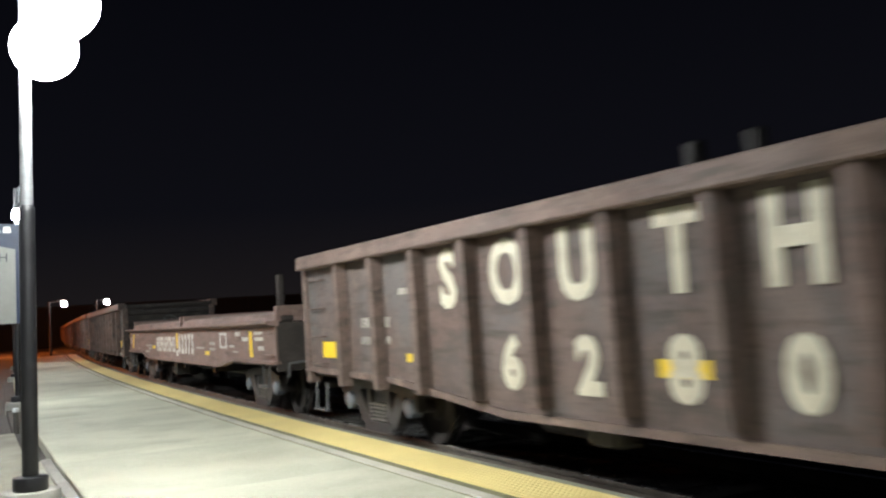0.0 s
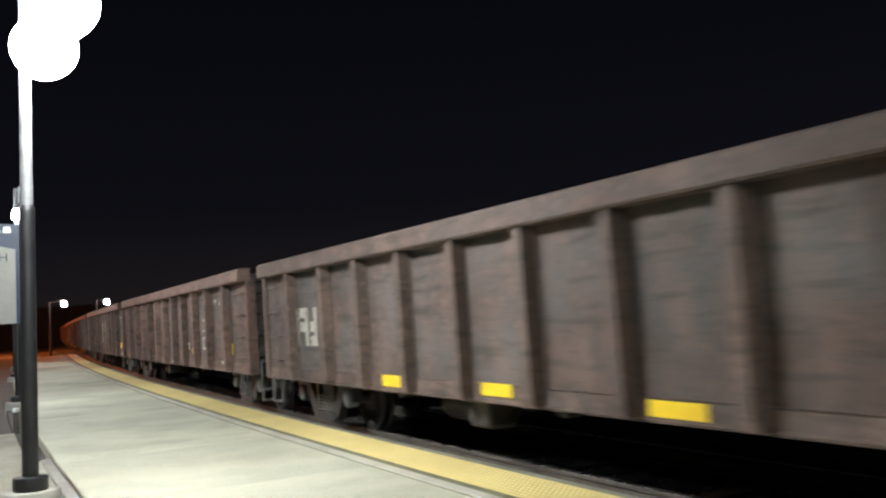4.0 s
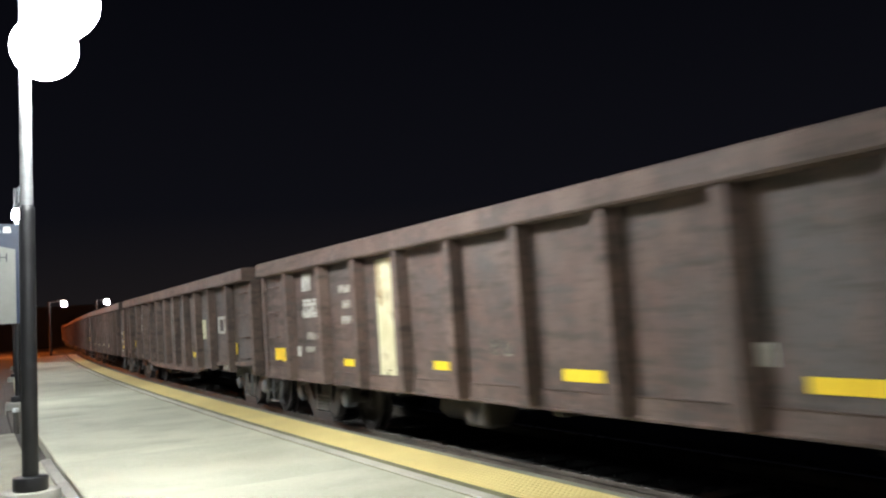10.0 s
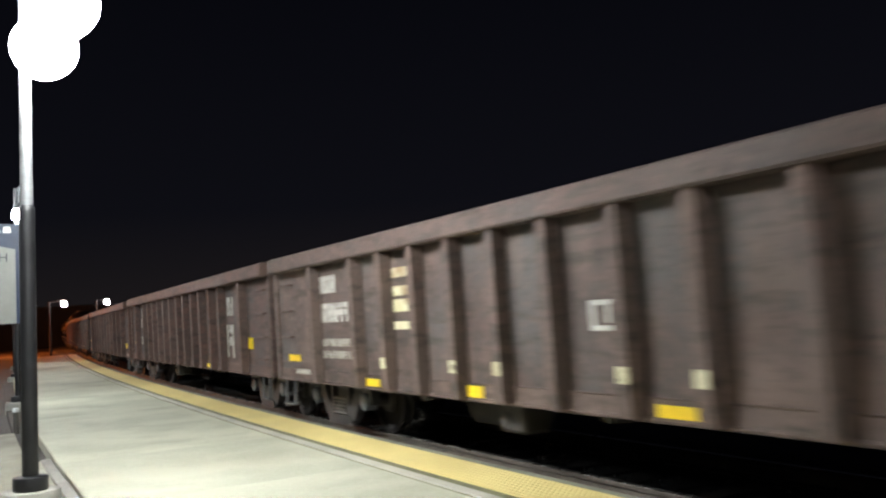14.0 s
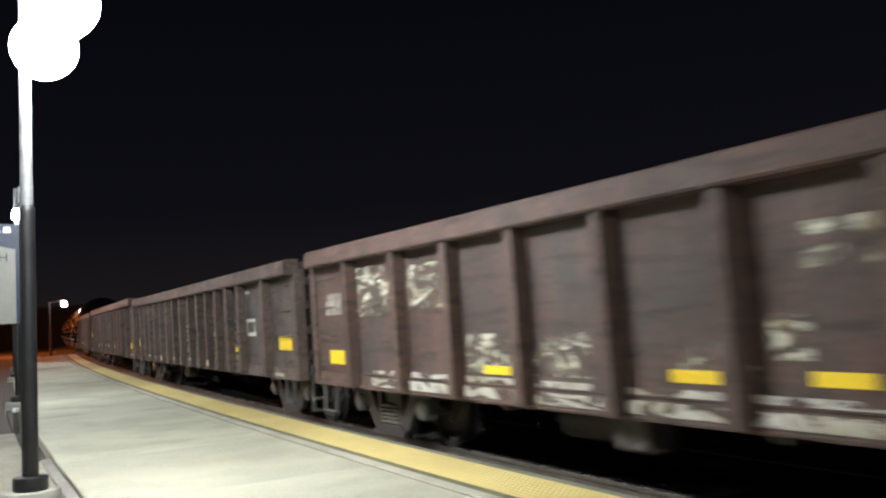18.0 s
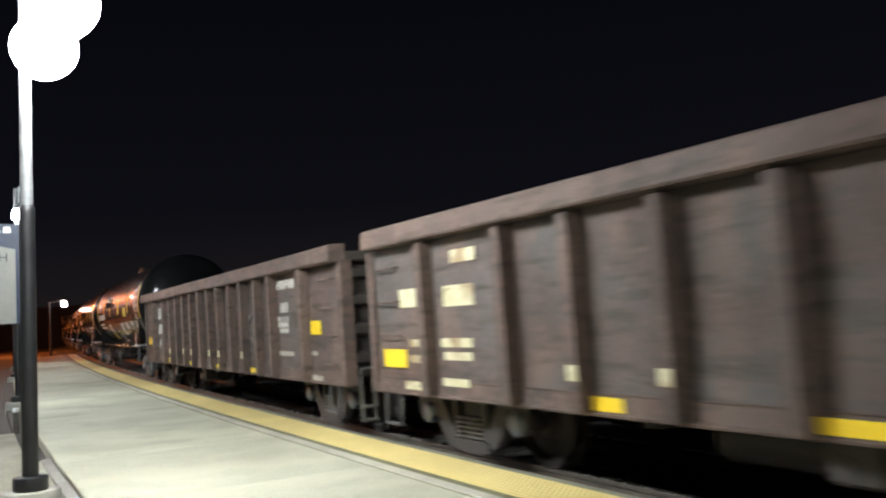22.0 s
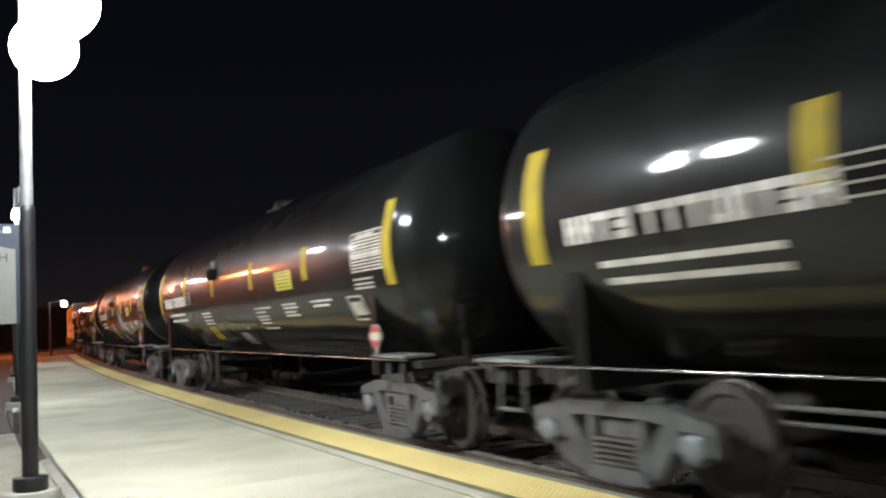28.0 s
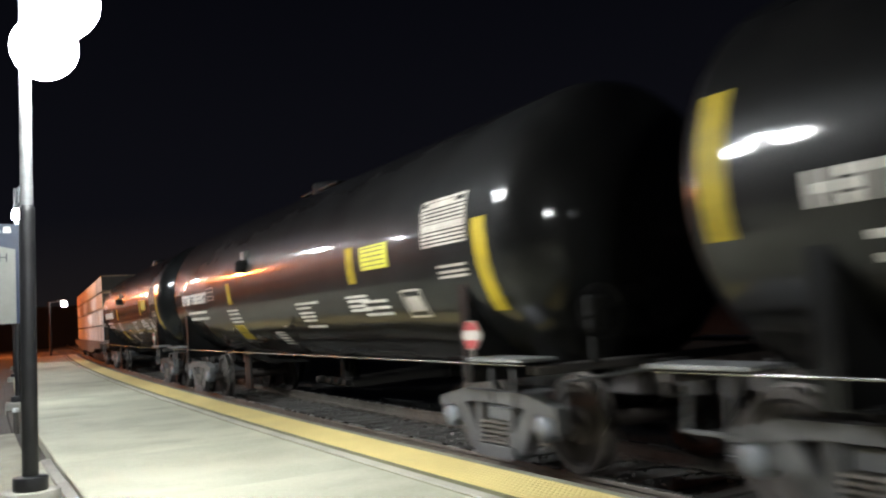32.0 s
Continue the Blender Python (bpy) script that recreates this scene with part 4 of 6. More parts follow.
def gondola(paint, ribs, label, marks="", deep=False, lift=0.0, rim=1.0):
    car = empty("gondola_car", label, "freight car", "high-side gondolas")
    coats, half = CAR_PAINT[paint], 7.65
    mat = coats["frame"]

    def side_sheet(bm):
        if deep:
            prism(bm, [(-7.66, 0.90), (-5.0, 0.84), (-2.6, 0.62), (2.6, 0.62), (5.0, 0.84), (7.66, 0.90), (7.66, 2.33), (-7.66, 2.33)], "x", SKIN, SKIN + 0.03)
        else:
            box(bm, SKIN, SKIN + 0.03, -7.66, 7.66, 0.84, 2.33)

    def side_sill(bm):
        if deep:
            low = [(-7.66, 0.86), (-5.0, 0.80), (-2.6, 0.58), (2.6, 0.58), (5.0, 0.80), (7.66, 0.86)]
            prism(bm, low + [(y, z + 0.07) for y, z in low[::-1]], "x", SKIN - 0.035, SKIN + 0.06)
        else:
            prism(bm, [(SKIN + 0.05, 0.70), (SKIN - 0.035, 0.70), (SKIN - 0.04, 0.72), (SKIN - 0.02, 0.735), (SKIN - 0.012, 0.86), (SKIN - 0.02, 0.875), (SKIN + 0.03, 0.88)], "y", -7.66, 7.66)

    def chord(bm):
        prism(bm, [(SKIN + 0.05, 2.30), (SKIN - 0.165, 2.305), (SKIN - 0.18, 2.325), (SKIN - 0.172, 2.50), (SKIN - 0.13, 2.525), (SKIN + 0.05, 2.525)], "y", -7.78, 7.62)

    def rib(bm):
        rings = []
        for z, d, w, f in ((0.722, 0.125, 0.095, 0.075), (0.90, 0.135, 0.088, 0.068), (2.15, 0.14, 0.086, 0.066), (2.31, 0.14, 0.085, 0.06)):
            rings.append([bm.verts.new((x, y, z)) for x, y in ((SKIN, -w), (SKIN - d, -f), (SKIN - d, f), (SKIN, w))])
        for a, b in zip(rings, rings[1:]):
            for i in range(3):
                bm.faces.new((a[i], a[i + 1], b[i + 1], b[i]))
        bm.faces.new(rings[0])
        bm.faces.new(rings[-1])

    def end_wall(bm):
        box(bm, -1.44, 1.44, -7.70, -7.67, 0.82, 2.40)
        box(bm, -1.41, 1.41, -7.80, -7.63, 2.30, 2.43, 0.02)

    def end_rib(bm):
        prism(bm, [(-7.70, -0.09), (-7.78, -0.05), (-7.78, 0.05), (-7.70, 0.09)], "x", -1.40, 1.40)

    def corner(bm):
        box(bm, SKIN - 0.04, SKIN + 0.14, -7.80, -7.64, 0.70, 2.33, 0.015)

    def floor(bm):
        box(bm, -1.42, 1.42, -7.66, 7.66, 0.80, 0.86)

    def rung(bm):
        rod(bm, (SKIN - 0.065, -0.22, 0), (SKIN - 0.065, 0.22, 0), 0.011, 6)
        for y in (-0.22, 0.22):
            rod(bm, (SKIN, y, 0), (SKIN - 0.065, y, 0), 0.011, 6)

    def wheel_handle(bm):
        for i in range(18):
            a, b = 2 * math.pi * i / 18, 2 * math.pi * (i + 1) / 18
            rod(bm, (0.25 * math.cos(a), -7.90, 1.75 + 0.25 * math.sin(a)), (0.25 * math.cos(b), -7.90, 1.75 + 0.25 * math.sin(b)), 0.014, 5)
        for a in (0, 1.26, 2.51, 3.77, 5.03):
            rod(bm, (0, -7.90, 1.75), (0.25 * math.cos(a), -7.90, 1.75 + 0.25 * math.sin(a)), 0.011, 5)
        rod(bm, (0, -7.70, 1.75), (0, -7.90, 1.75), 0.03, 8)

    def end_step(bm):
        for x in (-1.30, -1.12):
            box(bm, x - 0.02, x + 0.02, -7.82, -7.79, 0.24, 0.78, 0.006)
        for z in (0.25, 0.42):
            box(bm, -1.32, -1.10, -7.86, -7.76, z, z + 0.03, 0.006)

    part("floor", stock(("floor", paint), "floor", floor, IRON_DARK), car)
    part("side_sheet", stock(("sheet", paint, deep), "side_sheet", side_sheet, coats["panel"]), car, FLIP.copy())
    for m in (Matrix(), FLIP):
        part("side_sill", stock(("sill", paint, deep), "side_sill", side_sill, coats["sill"]), car, m.copy())
        part("top_chord", stock(("chord", paint), "top_chord", chord, mat), car, Matrix.Translation((0, 0, lift + 2.30)) @ Matrix.Diagonal((1, 1, rim, 1)) @ Matrix.Translation((0, 0, -2.30)) @ m)
        # end walls and end ribs take the shade colour, not the car's paint
        part("end_wall", stock("gondola_end", "end_wall", end_wall, END_SHADE), car, m.copy())
        part("end_step", stock("gondola_end_step", "end_step", end_step, STEP_GREY), car, m.copy(), "pale grey end step")
        for y in ribs:
            part("rib", stock(("rib", paint), "rib", rib, mat), car, m @ Matrix.Translation((0, y - half, 0)))
        for z in (1.05, 1.42, 1.80, 2.15):
            part("end_rib", stock("gondola_end_rib", "end_rib", end_rib, END_SHADE), car, m @ Matrix.Translation((0, 0, z)))
        for k in (1, -1):
            part("corner_post", stock(("corner", paint, k), "corner_post", corner, mat), car, m @ (Matrix() if k > 0 else Matrix.Translation((0, 15.44, 0))))
            for z in (0.98, 1.34, 1.72, 2.10):
                part("grab_iron", stock(("rung", paint), "grab_iron", rung, mat), car, m @ Matrix.Translation((0, -k * 7.25, z)))
            part("sill_step", stock("stirrup", "sill_step", fill_stirrup, CAST), car, m @ Matrix.Translation((0, -k * 7.30, 0)))
    edges = [-7.66] + [y - half for y in ribs] + [7.66]
    for k, (y0, y1) in enumerate(zip(edges, edges[1:])):
        part("side_panel", stock(("panel", label, k), "side_panel", dented(y0, y1, deep, len(label) * 3.7 + k * 11.3), coats["panel"], 60), car)
    part("brake_wheel", stock("brake_wheel", "brake_wheel", wheel_handle, CAST), car)
    underframe(car, 7.66)
    bogie(car, -6.2)
    bogie(car, 6.2)
    ends(car, 7.72)
    for mark in marks.split():
        kind, *v = mark.split(",")
        y0, y1, z0, z1 = (float(a) for a in v)
        ink, name, tag = INK[kind]
        if deep or (z0 + z1) / 2 > 0.885 or kind in "GHSP":
            decal(car, y0, y1, z0 if deep else max(z0, 0.885), z1, ink, name, tag, 0.0 if kind in "YWO" else 0.002)
        else:
            decal(car, y0, y1, max(z0, 0.738), max(z1, 0.79), ink, name, tag, -0.024)
        if kind in "GH" and z0 < 0.90 and not deep:
            decal(car, y0, y1, 0.745, 0.845, ink, name, tag, -0.024)
    return car


MARKS = {
    "C": "Y,-6.84,-6.27,1.03,1.24 Y,-4.27,-3.70,0.75,0.86 Y,-1.84,-1.27,0.74,0.86 Y,0.57,1.09,0.77,0.89 Y,2.88,3.36,0.76,0.89 W,-4.10,-3.59,1.84,1.89 W,-4.05,-3.55,1.54,1.58 W,-3.77,-3.61,1.59,1.85 O,-6.01,-5.81,1.06,1.20 W,-6.91,-6.41,0.76,0.81 O,5.51,6.34,1.21,1.75",
    "D": "Y,2.83,3.46,0.94,1.05 Y,0.33,0.93,0.95,1.06 Y,-0.89,-0.30,0.96,1.07 Y,-3.24,-2.73,1.01,1.11 W,-2.43,-2.18,1.08,1.23 W,-0.65,-0.37,1.69,1.73 W,-0.64,-0.37,1.53,1.63 W,-0.71,-0.34,0.65,0.75 Y,6.33,6.89,0.99,1.18 W,5.56,6.04,1.99,2.22 W,5.07,6.06,1.81,1.95 W,5.07,6.03,1.66,1.79 W,5.54,6.07,1.42,1.51 W,5.09,5.50,1.42,1.50 O,5.63,6.00,1.17,1.25 O,5.08,5.59,1.18,1.27 W,7.04,7.30,0.71,0.86 S,6.24,6.88,1.40,1.90 O,-4.35,-4.20,1.73,1.94 O,-4.53,-3.96,1.67,1.73 O,-4.54,-3.89,1.46,1.49 W,-4.49,-3.91,1.32,1.35 W,-4.46,-3.88,1.09,1.13 W,-3.97,-3.90,1.12,1.32 W,-4.47,-4.41,1.13,1.32 G,-5.58,-5.11,1.97,2.15 G,-6.00,-5.75,2.00,2.15 W,-5.93,-5.66,0.84,0.90 Y,-6.54,-6.38,1.02,1.22",
    "E": "Y,-7.03,-6.51,0.98,1.16 O,-5.88,-5.04,2.01,2.14 W,-5.50,-5.24,1.66,1.86 O,-4.19,-3.81,0.98,1.27 W,-7.56,-7.17,0.78,0.82 O,-6.91,-6.61,2.01,2.07 Y,6.44,6.99,0.97,1.18 W,5.69,6.20,1.97,2.27 W,5.01,6.19,1.65,1.97 O,5.71,6.15,1.34,1.42 O,5.17,5.66,1.34,1.42 O,5.79,6.17,1.15,1.24 O,5.17,5.68,1.17,1.26 O,6.96,7.46,0.64,0.81 O,5.67,6.07,0.70,0.82 Y,2.68,3.17,0.78,0.89 Y,0.39,0.91,0.80,0.90 Y,-1.27,-0.73,0.82,0.92 Y,-3.29,-2.91,0.86,0.97 D,-1.18,-0.20,0.92,2.04 D,-2.42,-1.42,0.92,2.06 C,-2.42,-1.65,0.745,0.85 H,-2.86,-2.60,1.62,2.00 H,-2.60,-2.43,0.92,1.70 G,2.91,4.80,0.89,2.24 G,1.28,2.32,1.10,2.26 D,1.28,2.33,1.98,2.26 D,2.58,3.68,2.05,2.26 G,0.05,1.02,0.89,2.21 D,0.05,1.02,1.95,2.2 W,5.16,6.11,1.99,2.15 W,5.21,6.22,1.63,1.87 O,5.27,6.29,1.29,1.39",
    "F": "Y,-7.42,-6.82,1.11,1.31 Y,-3.30,-2.73,0.97,1.07 Y,-0.85,-0.28,0.95,1.05 W,-2.50,-2.30,1.12,1.27 W,-5.57,-4.91,1.73,1.79 W,-5.53,-4.91,1.46,1.50 O,-5.05,-4.92,1.51,1.74 O,-5.55,-5.44,1.50,1.72 O,-5.77,-4.93,2.05,2.16 O,-6.05,-5.86,0.84,0.97 O,-7.47,-6.88,0.74,0.84 Y,6.84,7.34,0.97,1.17 W,5.61,5.96,1.99,2.23 W,4.99,6.01,1.72,1.87 W,5.00,6.01,1.61,1.72 O,5.53,5.89,1.30,1.40 O,5.03,5.47,1.31,1.39 W,6.14,6.34,1.06,1.20 O,5.57,5.93,1.12,1.20 O,5.05,5.40,1.14,1.23 C,2.62,3.38,0.64,2.24 O,3.95,4.6,1.9,2.0 O,3.95,4.5,1.7,1.8 O,3.95,4.55,1.5,1.6 Y,3.94,4.51,0.96,1.05 Y,1.42,2.01,0.98,1.07 G,0.50,0.83,1.14,1.30",
    "G": "Y,-6.53,-6.11,1.03,1.24 Y,-3.20,-2.55,0.91,1.02 Y,-0.86,-0.40,0.93,1.04 Y,0.42,0.98,0.95,1.05 S,-1.0,-0.12,0.98,2.05 S,-0.85,-0.45,0.5,0.9 O,-5.71,-5.11,1.68,1.74 O,-5.67,-5.10,1.41,1.46 O,-5.21,-5.09,1.46,1.69 O,-5.69,-5.58,1.46,1.67 O,-5.81,-5.37,0.72,0.82 C,-3.95,-3.47,1.31,1.70 Y,6.24,6.92,1.06,1.27 O,7.02,7.33,1.23,1.32 O,6.96,7.27,1.03,1.10 O,6.58,6.80,1.93,2.02 O,4.6,5.9,1.80,2.04 O,4.6,5.9,1.46,1.70 C,3.93,4.70,1.44,1.70 C,3.88,4.72,1.21,1.29 C,3.90,4.74,1.08,1.15 Y,2.74,3.28,0.97,1.06 G,3.80,4.80,1.75,2.24 O,3.94,4.56,0.72,0.84",
    "H": "Y,-7.49,-7.23,1.08,1.53 Y,-7.47,-6.90,0.97,1.07 Y,-3.75,-3.18,0.71,0.82 Y,-1.28,-0.75,0.70,0.83 Y,1.68,2.22,0.70,0.85 C,-5.79,-4.97,1.98,2.16 C,-5.56,-5.11,1.80,1.89 C,-5.80,-5.08,1.58,1.70 W,-5.92,-5.31,1.29,1.33 W,-5.30,-4.87,1.37,1.49 O,-6.95,-6.57,1.45,1.57 O,-6.95,-6.60,1.17,1.28 W,-7.09,-6.55,0.87,0.91 Y,6.84,7.31,0.98,1.08 W,-0.32,-0.02,1.36,1.40 W,-0.32,-0.02,1.56,1.60 W,-0.08,-0.02,1.36,1.60 W,-0.26,-0.22,1.42,1.56 W,5.35,5.91,1.92,2.15 W,4.79,5.99,1.53,1.78 O,4.79,5.98,1.21,1.31 O,4.81,6.00,1.05,1.15 Y,4.04,4.60,0.71,0.83 C,3.11,3.70,2.00,2.11 C,3.06,3.68,1.79,1.90 C,3.08,3.71,1.61,1.75 C,3.04,3.69,1.41,1.50 O,2.91,3.15,1.08,1.19 W,6.39,6.95,0.81,0.88",
    "I": "Y,-6.54,-6.01,1.14,1.33 Y,-3.19,-2.76,0.69,0.81 O,-5.23,-4.76,1.74,2.08 O,-5.21,-4.65,0.97,1.57 Y,6.68,7.21,1.04,1.24 W,6.34,6.90,1.58,1.84 W,5.29,5.84,1.94,2.18 O,5.00,5.95,1.63,1.90 O,6.31,6.85,1.25,1.36 O,5.31,6.00,1.28,1.37 O,5.32,5.95,1.15,1.26 W,6.16,6.41,1.02,1.17 C,4.10,4.64,1.34,2.23 C,4.07,4.62,0.98,1.30 Y,4.08,4.62,0.71,0.86 O,3.54,3.84,2.03,2.10 O,3.50,3.88,1.75,1.83 O,3.65,3.85,1.63,1.69",
    "J": "Y,-6.91,-6.35,0.97,1.16 S,-4.40,-3.80,1.30,1.65 O,-5.25,-4.91,2.09,2.14 O,-7.40,-6.91,0.73,0.83 S,-5.30,-4.80,1.33,1.60 Y,2.89,3.34,0.97,1.05 Y,0.33,0.81,0.99,1.08 Y,-0.81,-0.39,1.01,1.10 H,-2.2,5.9,0.64,0.94 G,1.72,3.64,0.98,1.35 G,0.05,0.71,1.07,1.33 G,-0.40,-0.09,1.16,1.45 G,4.01,4.93,1.63,2.11 G,5.31,6.32,1.58,2.18 O,6.81,7.33,1.62,1.90 Y,6.78,7.27,0.98,1.16 G,-0.94,-0.40,1.71,1.99",
    "K": "Y,-7.45,-6.79,1.14,1.35 W,-5.45,-4.87,1.60,1.65 W,-5.48,-4.90,1.36,1.42 O,-4.97,-4.85,1.43,1.61 O,-5.45,-5.35,1.42,1.59 O,-5.16,-4.90,2.08,2.13 O,-6.09,-5.79,1.01,1.12 O,-7.02,-6.58,0.69,0.78 Y,-4.39,-3.91,1.08,1.16 W,5.82,6.45,1.54,2.21 W,6.66,7.19,1.58,1.82 W,5.47,6.12,1.94,2.24 W,5.19,6.17,1.60,1.85 O,5.06,6.09,1.24,1.34 W,3.17,3.50,1.03,1.17 O,2.21,2.55,0.84,1.04 O,-0.10,0.11,2.00,2.25 O,0.93,1.24,1.30,1.41 O,0.96,1.23,0.93,1.13 W,0.97,1.23,0.70,0.88 G,3.36,4.02,1.79,2.14 G,2.41,3.14,1.58,2.03 Y,7.21,7.58,1.11,1.32 G,0.50,0.77,0.86,1.04 P,0.64,1.31,0.90,2.05 P,1.49,2.21,0.92,2.20 P,2.39,3.06,0.89,1.55 P,3.24,3.96,0.89,1.30 P,4.14,4.82,0.95,2.00 P,4.99,5.57,0.90,1.50 P,6.54,7.30,0.92,1.50 P,-0.36,0.46,0.90,1.70 P,-1.26,-0.54,0.90,1.50 P,-2.95,-2.30,0.90,1.80 P,-4.70,-4.02,0.90,1.6",
    "L": "Y,-6.87,-6.31,0.99,1.18 W,-5.84,-5.17,1.74,1.80 W,-5.83,-5.16,1.43,1.51 W,-5.25,-5.15,1.51,1.76 W,-5.84,-5.73,1.49,1.72 Y,-4.57,-3.95,0.75,0.87 Y,-1.16,-0.61,0.75,0.85 Y,1.05,1.65,0.74,0.84 Y,3.32,3.77,0.74,0.85 O,-4.61,-4.25,1.12,1.30 O,-6.23,-5.96,1.03,1.14 W,-6.94,-6.59,0.79,0.83 O,0.19,0.54,0.64,0.87 Y,6.93,7.50,0.99,1.19 C,5.36,5.82,2.06,2.19 C,5.43,6.02,1.63,1.84 C,6.35,7.02,1.65,1.85 C,5.51,6.12,1.22,1.31 C,5.53,6.07,1.09,1.17 C,6.42,6.84,1.22,1.30 C,6.44,6.86,1.05,1.13 C,6.48,6.95,0.76,0.85 C,5.57,6.08,0.83,0.91",
    "M": "Y,-6.85,-6.25,1.37,1.56 Y,-3.68,-3.17,0.72,0.82 Y,-1.08,-0.66,0.71,0.82 Y,1.82,2.22,0.70,0.82 W,-5.75,-4.89,2.07,2.20 W,-5.41,-4.98,1.71,1.86 W,-5.37,-4.87,1.40,1.65 O,-5.58,-4.76,1.05,1.12 O,-6.65,-6.26,1.08,1.14 O,-6.88,-6.49,0.74,0.81 Y,7.00,7.51,1.16,1.36 Y,3.98,4.58,0.73,0.85 W,5.50,6.02,1.82,2.10 W,4.95,6.19,1.44,1.68 O,6.50,6.99,1.09,1.30 O,5.55,6.00,1.09,1.30 W,3.25,3.70,2.08,2.13 W,3.25,3.78,1.78,1.93 W,3.27,3.77,1.67,1.76 W,3.24,3.82,1.50,1.56 O,4.73,4.94,0.88,1.08 O,3.08,3.30,0.91,1.03 S,-3.89,-3.07,1.02,1.72",
}
FRONT = {"A": -3.30, "B": 13.6, "C": 31.6, "D": 48.15, "E": 64.75, "F": 81.26, "G": 97.46, "H": 113.94, "I": 129.75, "J": 146.04, "K": 162.3,
         "L": 178.52, "M": 194.93}
LOOKS = {"A": ("umber", RIBS_ELEVEN, "umber brown gondola with bulging fish-belly sides and large white lettering"),
         "C": ("dark", RIBS_ELEVEN, "dark brown high-side gondola, streaked with grime"),
         "D": ("red", RIBS_ELEVEN, "rust brown high-side gondola with faded white stencils"),
         "E": ("brown", RIBS_ELEVEN, "brown high-side gondola with sprayed paint along its side"),
         "F": ("brown", RIBS_ELEVEN, "brown high-side gondola with a cream painted panel"),
         "G": ("dark", RIBS_ELEVEN, "grey brown high-side gondola with boxed stencils"),
         "H": ("grey", RIBS_FOURTEEN, "grey brown high-side gondola with a yellow corner stripe"),
         "I": ("rust", tuple(y + 0.2 for y in RIBS_FOURTEEN), "rust brown high-side gondola with a tall cream patch"),
         "J": ("rust", RIBS_ELEVEN, "rust brown high-side gondola, sprayed with pale paint low down"),
         "K": ("sooty", RIBS_FIFTEEN, "dark brown gondola with closely set ribs"),
         "L": ("grey", RIBS_TWELVE, "grey brown high-side gondola with cream stencils"),
         "M": ("grey", RIBS_FOURTEEN, "rust brown high-side gondola with white sprayed letters")}
CHORD_LIFT = {"A": -0.04, "C": -0.03, "F": -0.015, "G": -0.005, "J": -0.03, "K": -0.05, "L": 0.04}
RIBS_A = tuple(7.65 + 1.075 * k - 0.13 for k in range(-6, 7))
TRAIN = []
for key in "ACDEFGHIJKLM":
    paint, ribs, label = LOOKS[key]
    car = gondola(paint, RIBS_A if key == "A" else ribs, label, MARKS.get(key, ""), key in "AG", CHORD_LIFT.get(key, 0.0), 0.86 if key == "A" else 1.0)
    TRAIN.append((car, FRONT[key] + 7.65, 6.05))
    if key == "E":
        for y, z0, z1, ink in ((-1.27, 1.15, 2.05, CREAM_WORN), (-0.05, 0.98, 1.32, SPRAY_DENSE), (-2.53, 1.02, 1.95, SPRAY_WHITE), (2.60, 1.02, 1.14, WHITE_OLD)):
            near = min((abs(b - 7.65 - y), b - 7.65) for b in ribs)[1]
            decal(car, near - 0.06, near + 0.06, z0, z1, ink, "spray_paint", "spray paint on a rib", -0.137)
    if key == "K":
        for k, b in enumerate(ribs[4:13]):
            decal(car, b - 7.65 - 0.07, b - 7.65 + 0.065, 0.78 + 0.04 * (k % 3), 0.90 + 0.05 * (k % 2), SPLASH if k % 2 else CREAM_WORN, "paint_patch", "pale patch at a rib's foot", -0.133)
    if key in "HML":
        for k, b in enumerate(ribs[3:-2]):
            if k % 3 != 1:
                decal(car, b - 7.65 - 0.062, b - 7.65 + 0.062, 0.975, 1.10, CREAM_WORN, "paint_patch", "pale patch on a rib", -0.135)
    if key == "A":
        for ch, y in zip("SOUTH", (3.60, 2.50, 1.45, 0.29, -0.71)):
            part("letter", letter(ch, 0.80, LETTERING, 0.002, 0.03), car, pose(SKIN - 0.005, y, 1.88, 0, 0, -90) @ Matrix.Diagonal((0.88, 1, 1, 1)), "large white letter")
        for ch, y in zip("6280", (2.50, 1.38, 0.31, -0.71)):
            part("number", letter(ch, 0.62, LETTERING, 0.002, 0.03), car, pose(SKIN - 0.005, y, 1.06, 0, 0, -90), "large white numeral")
        for mark in ("Y,6.68,7.18,1.06,1.27", "Y,4.25,4.63,1.05,1.14", "Y,0.01,0.57,1.02,1.15", "O,5.05,5.85,1.44,1.56", "O,5.05,5.85,1.24,1.33", "O,4.55,4.75,1.80,1.87"):
            kind, *v = mark.split(",")
            y0, y1, z0, z1 = (float(a) for a in v)
            decal(car, y0, y1, z0, z1, *INK[kind])


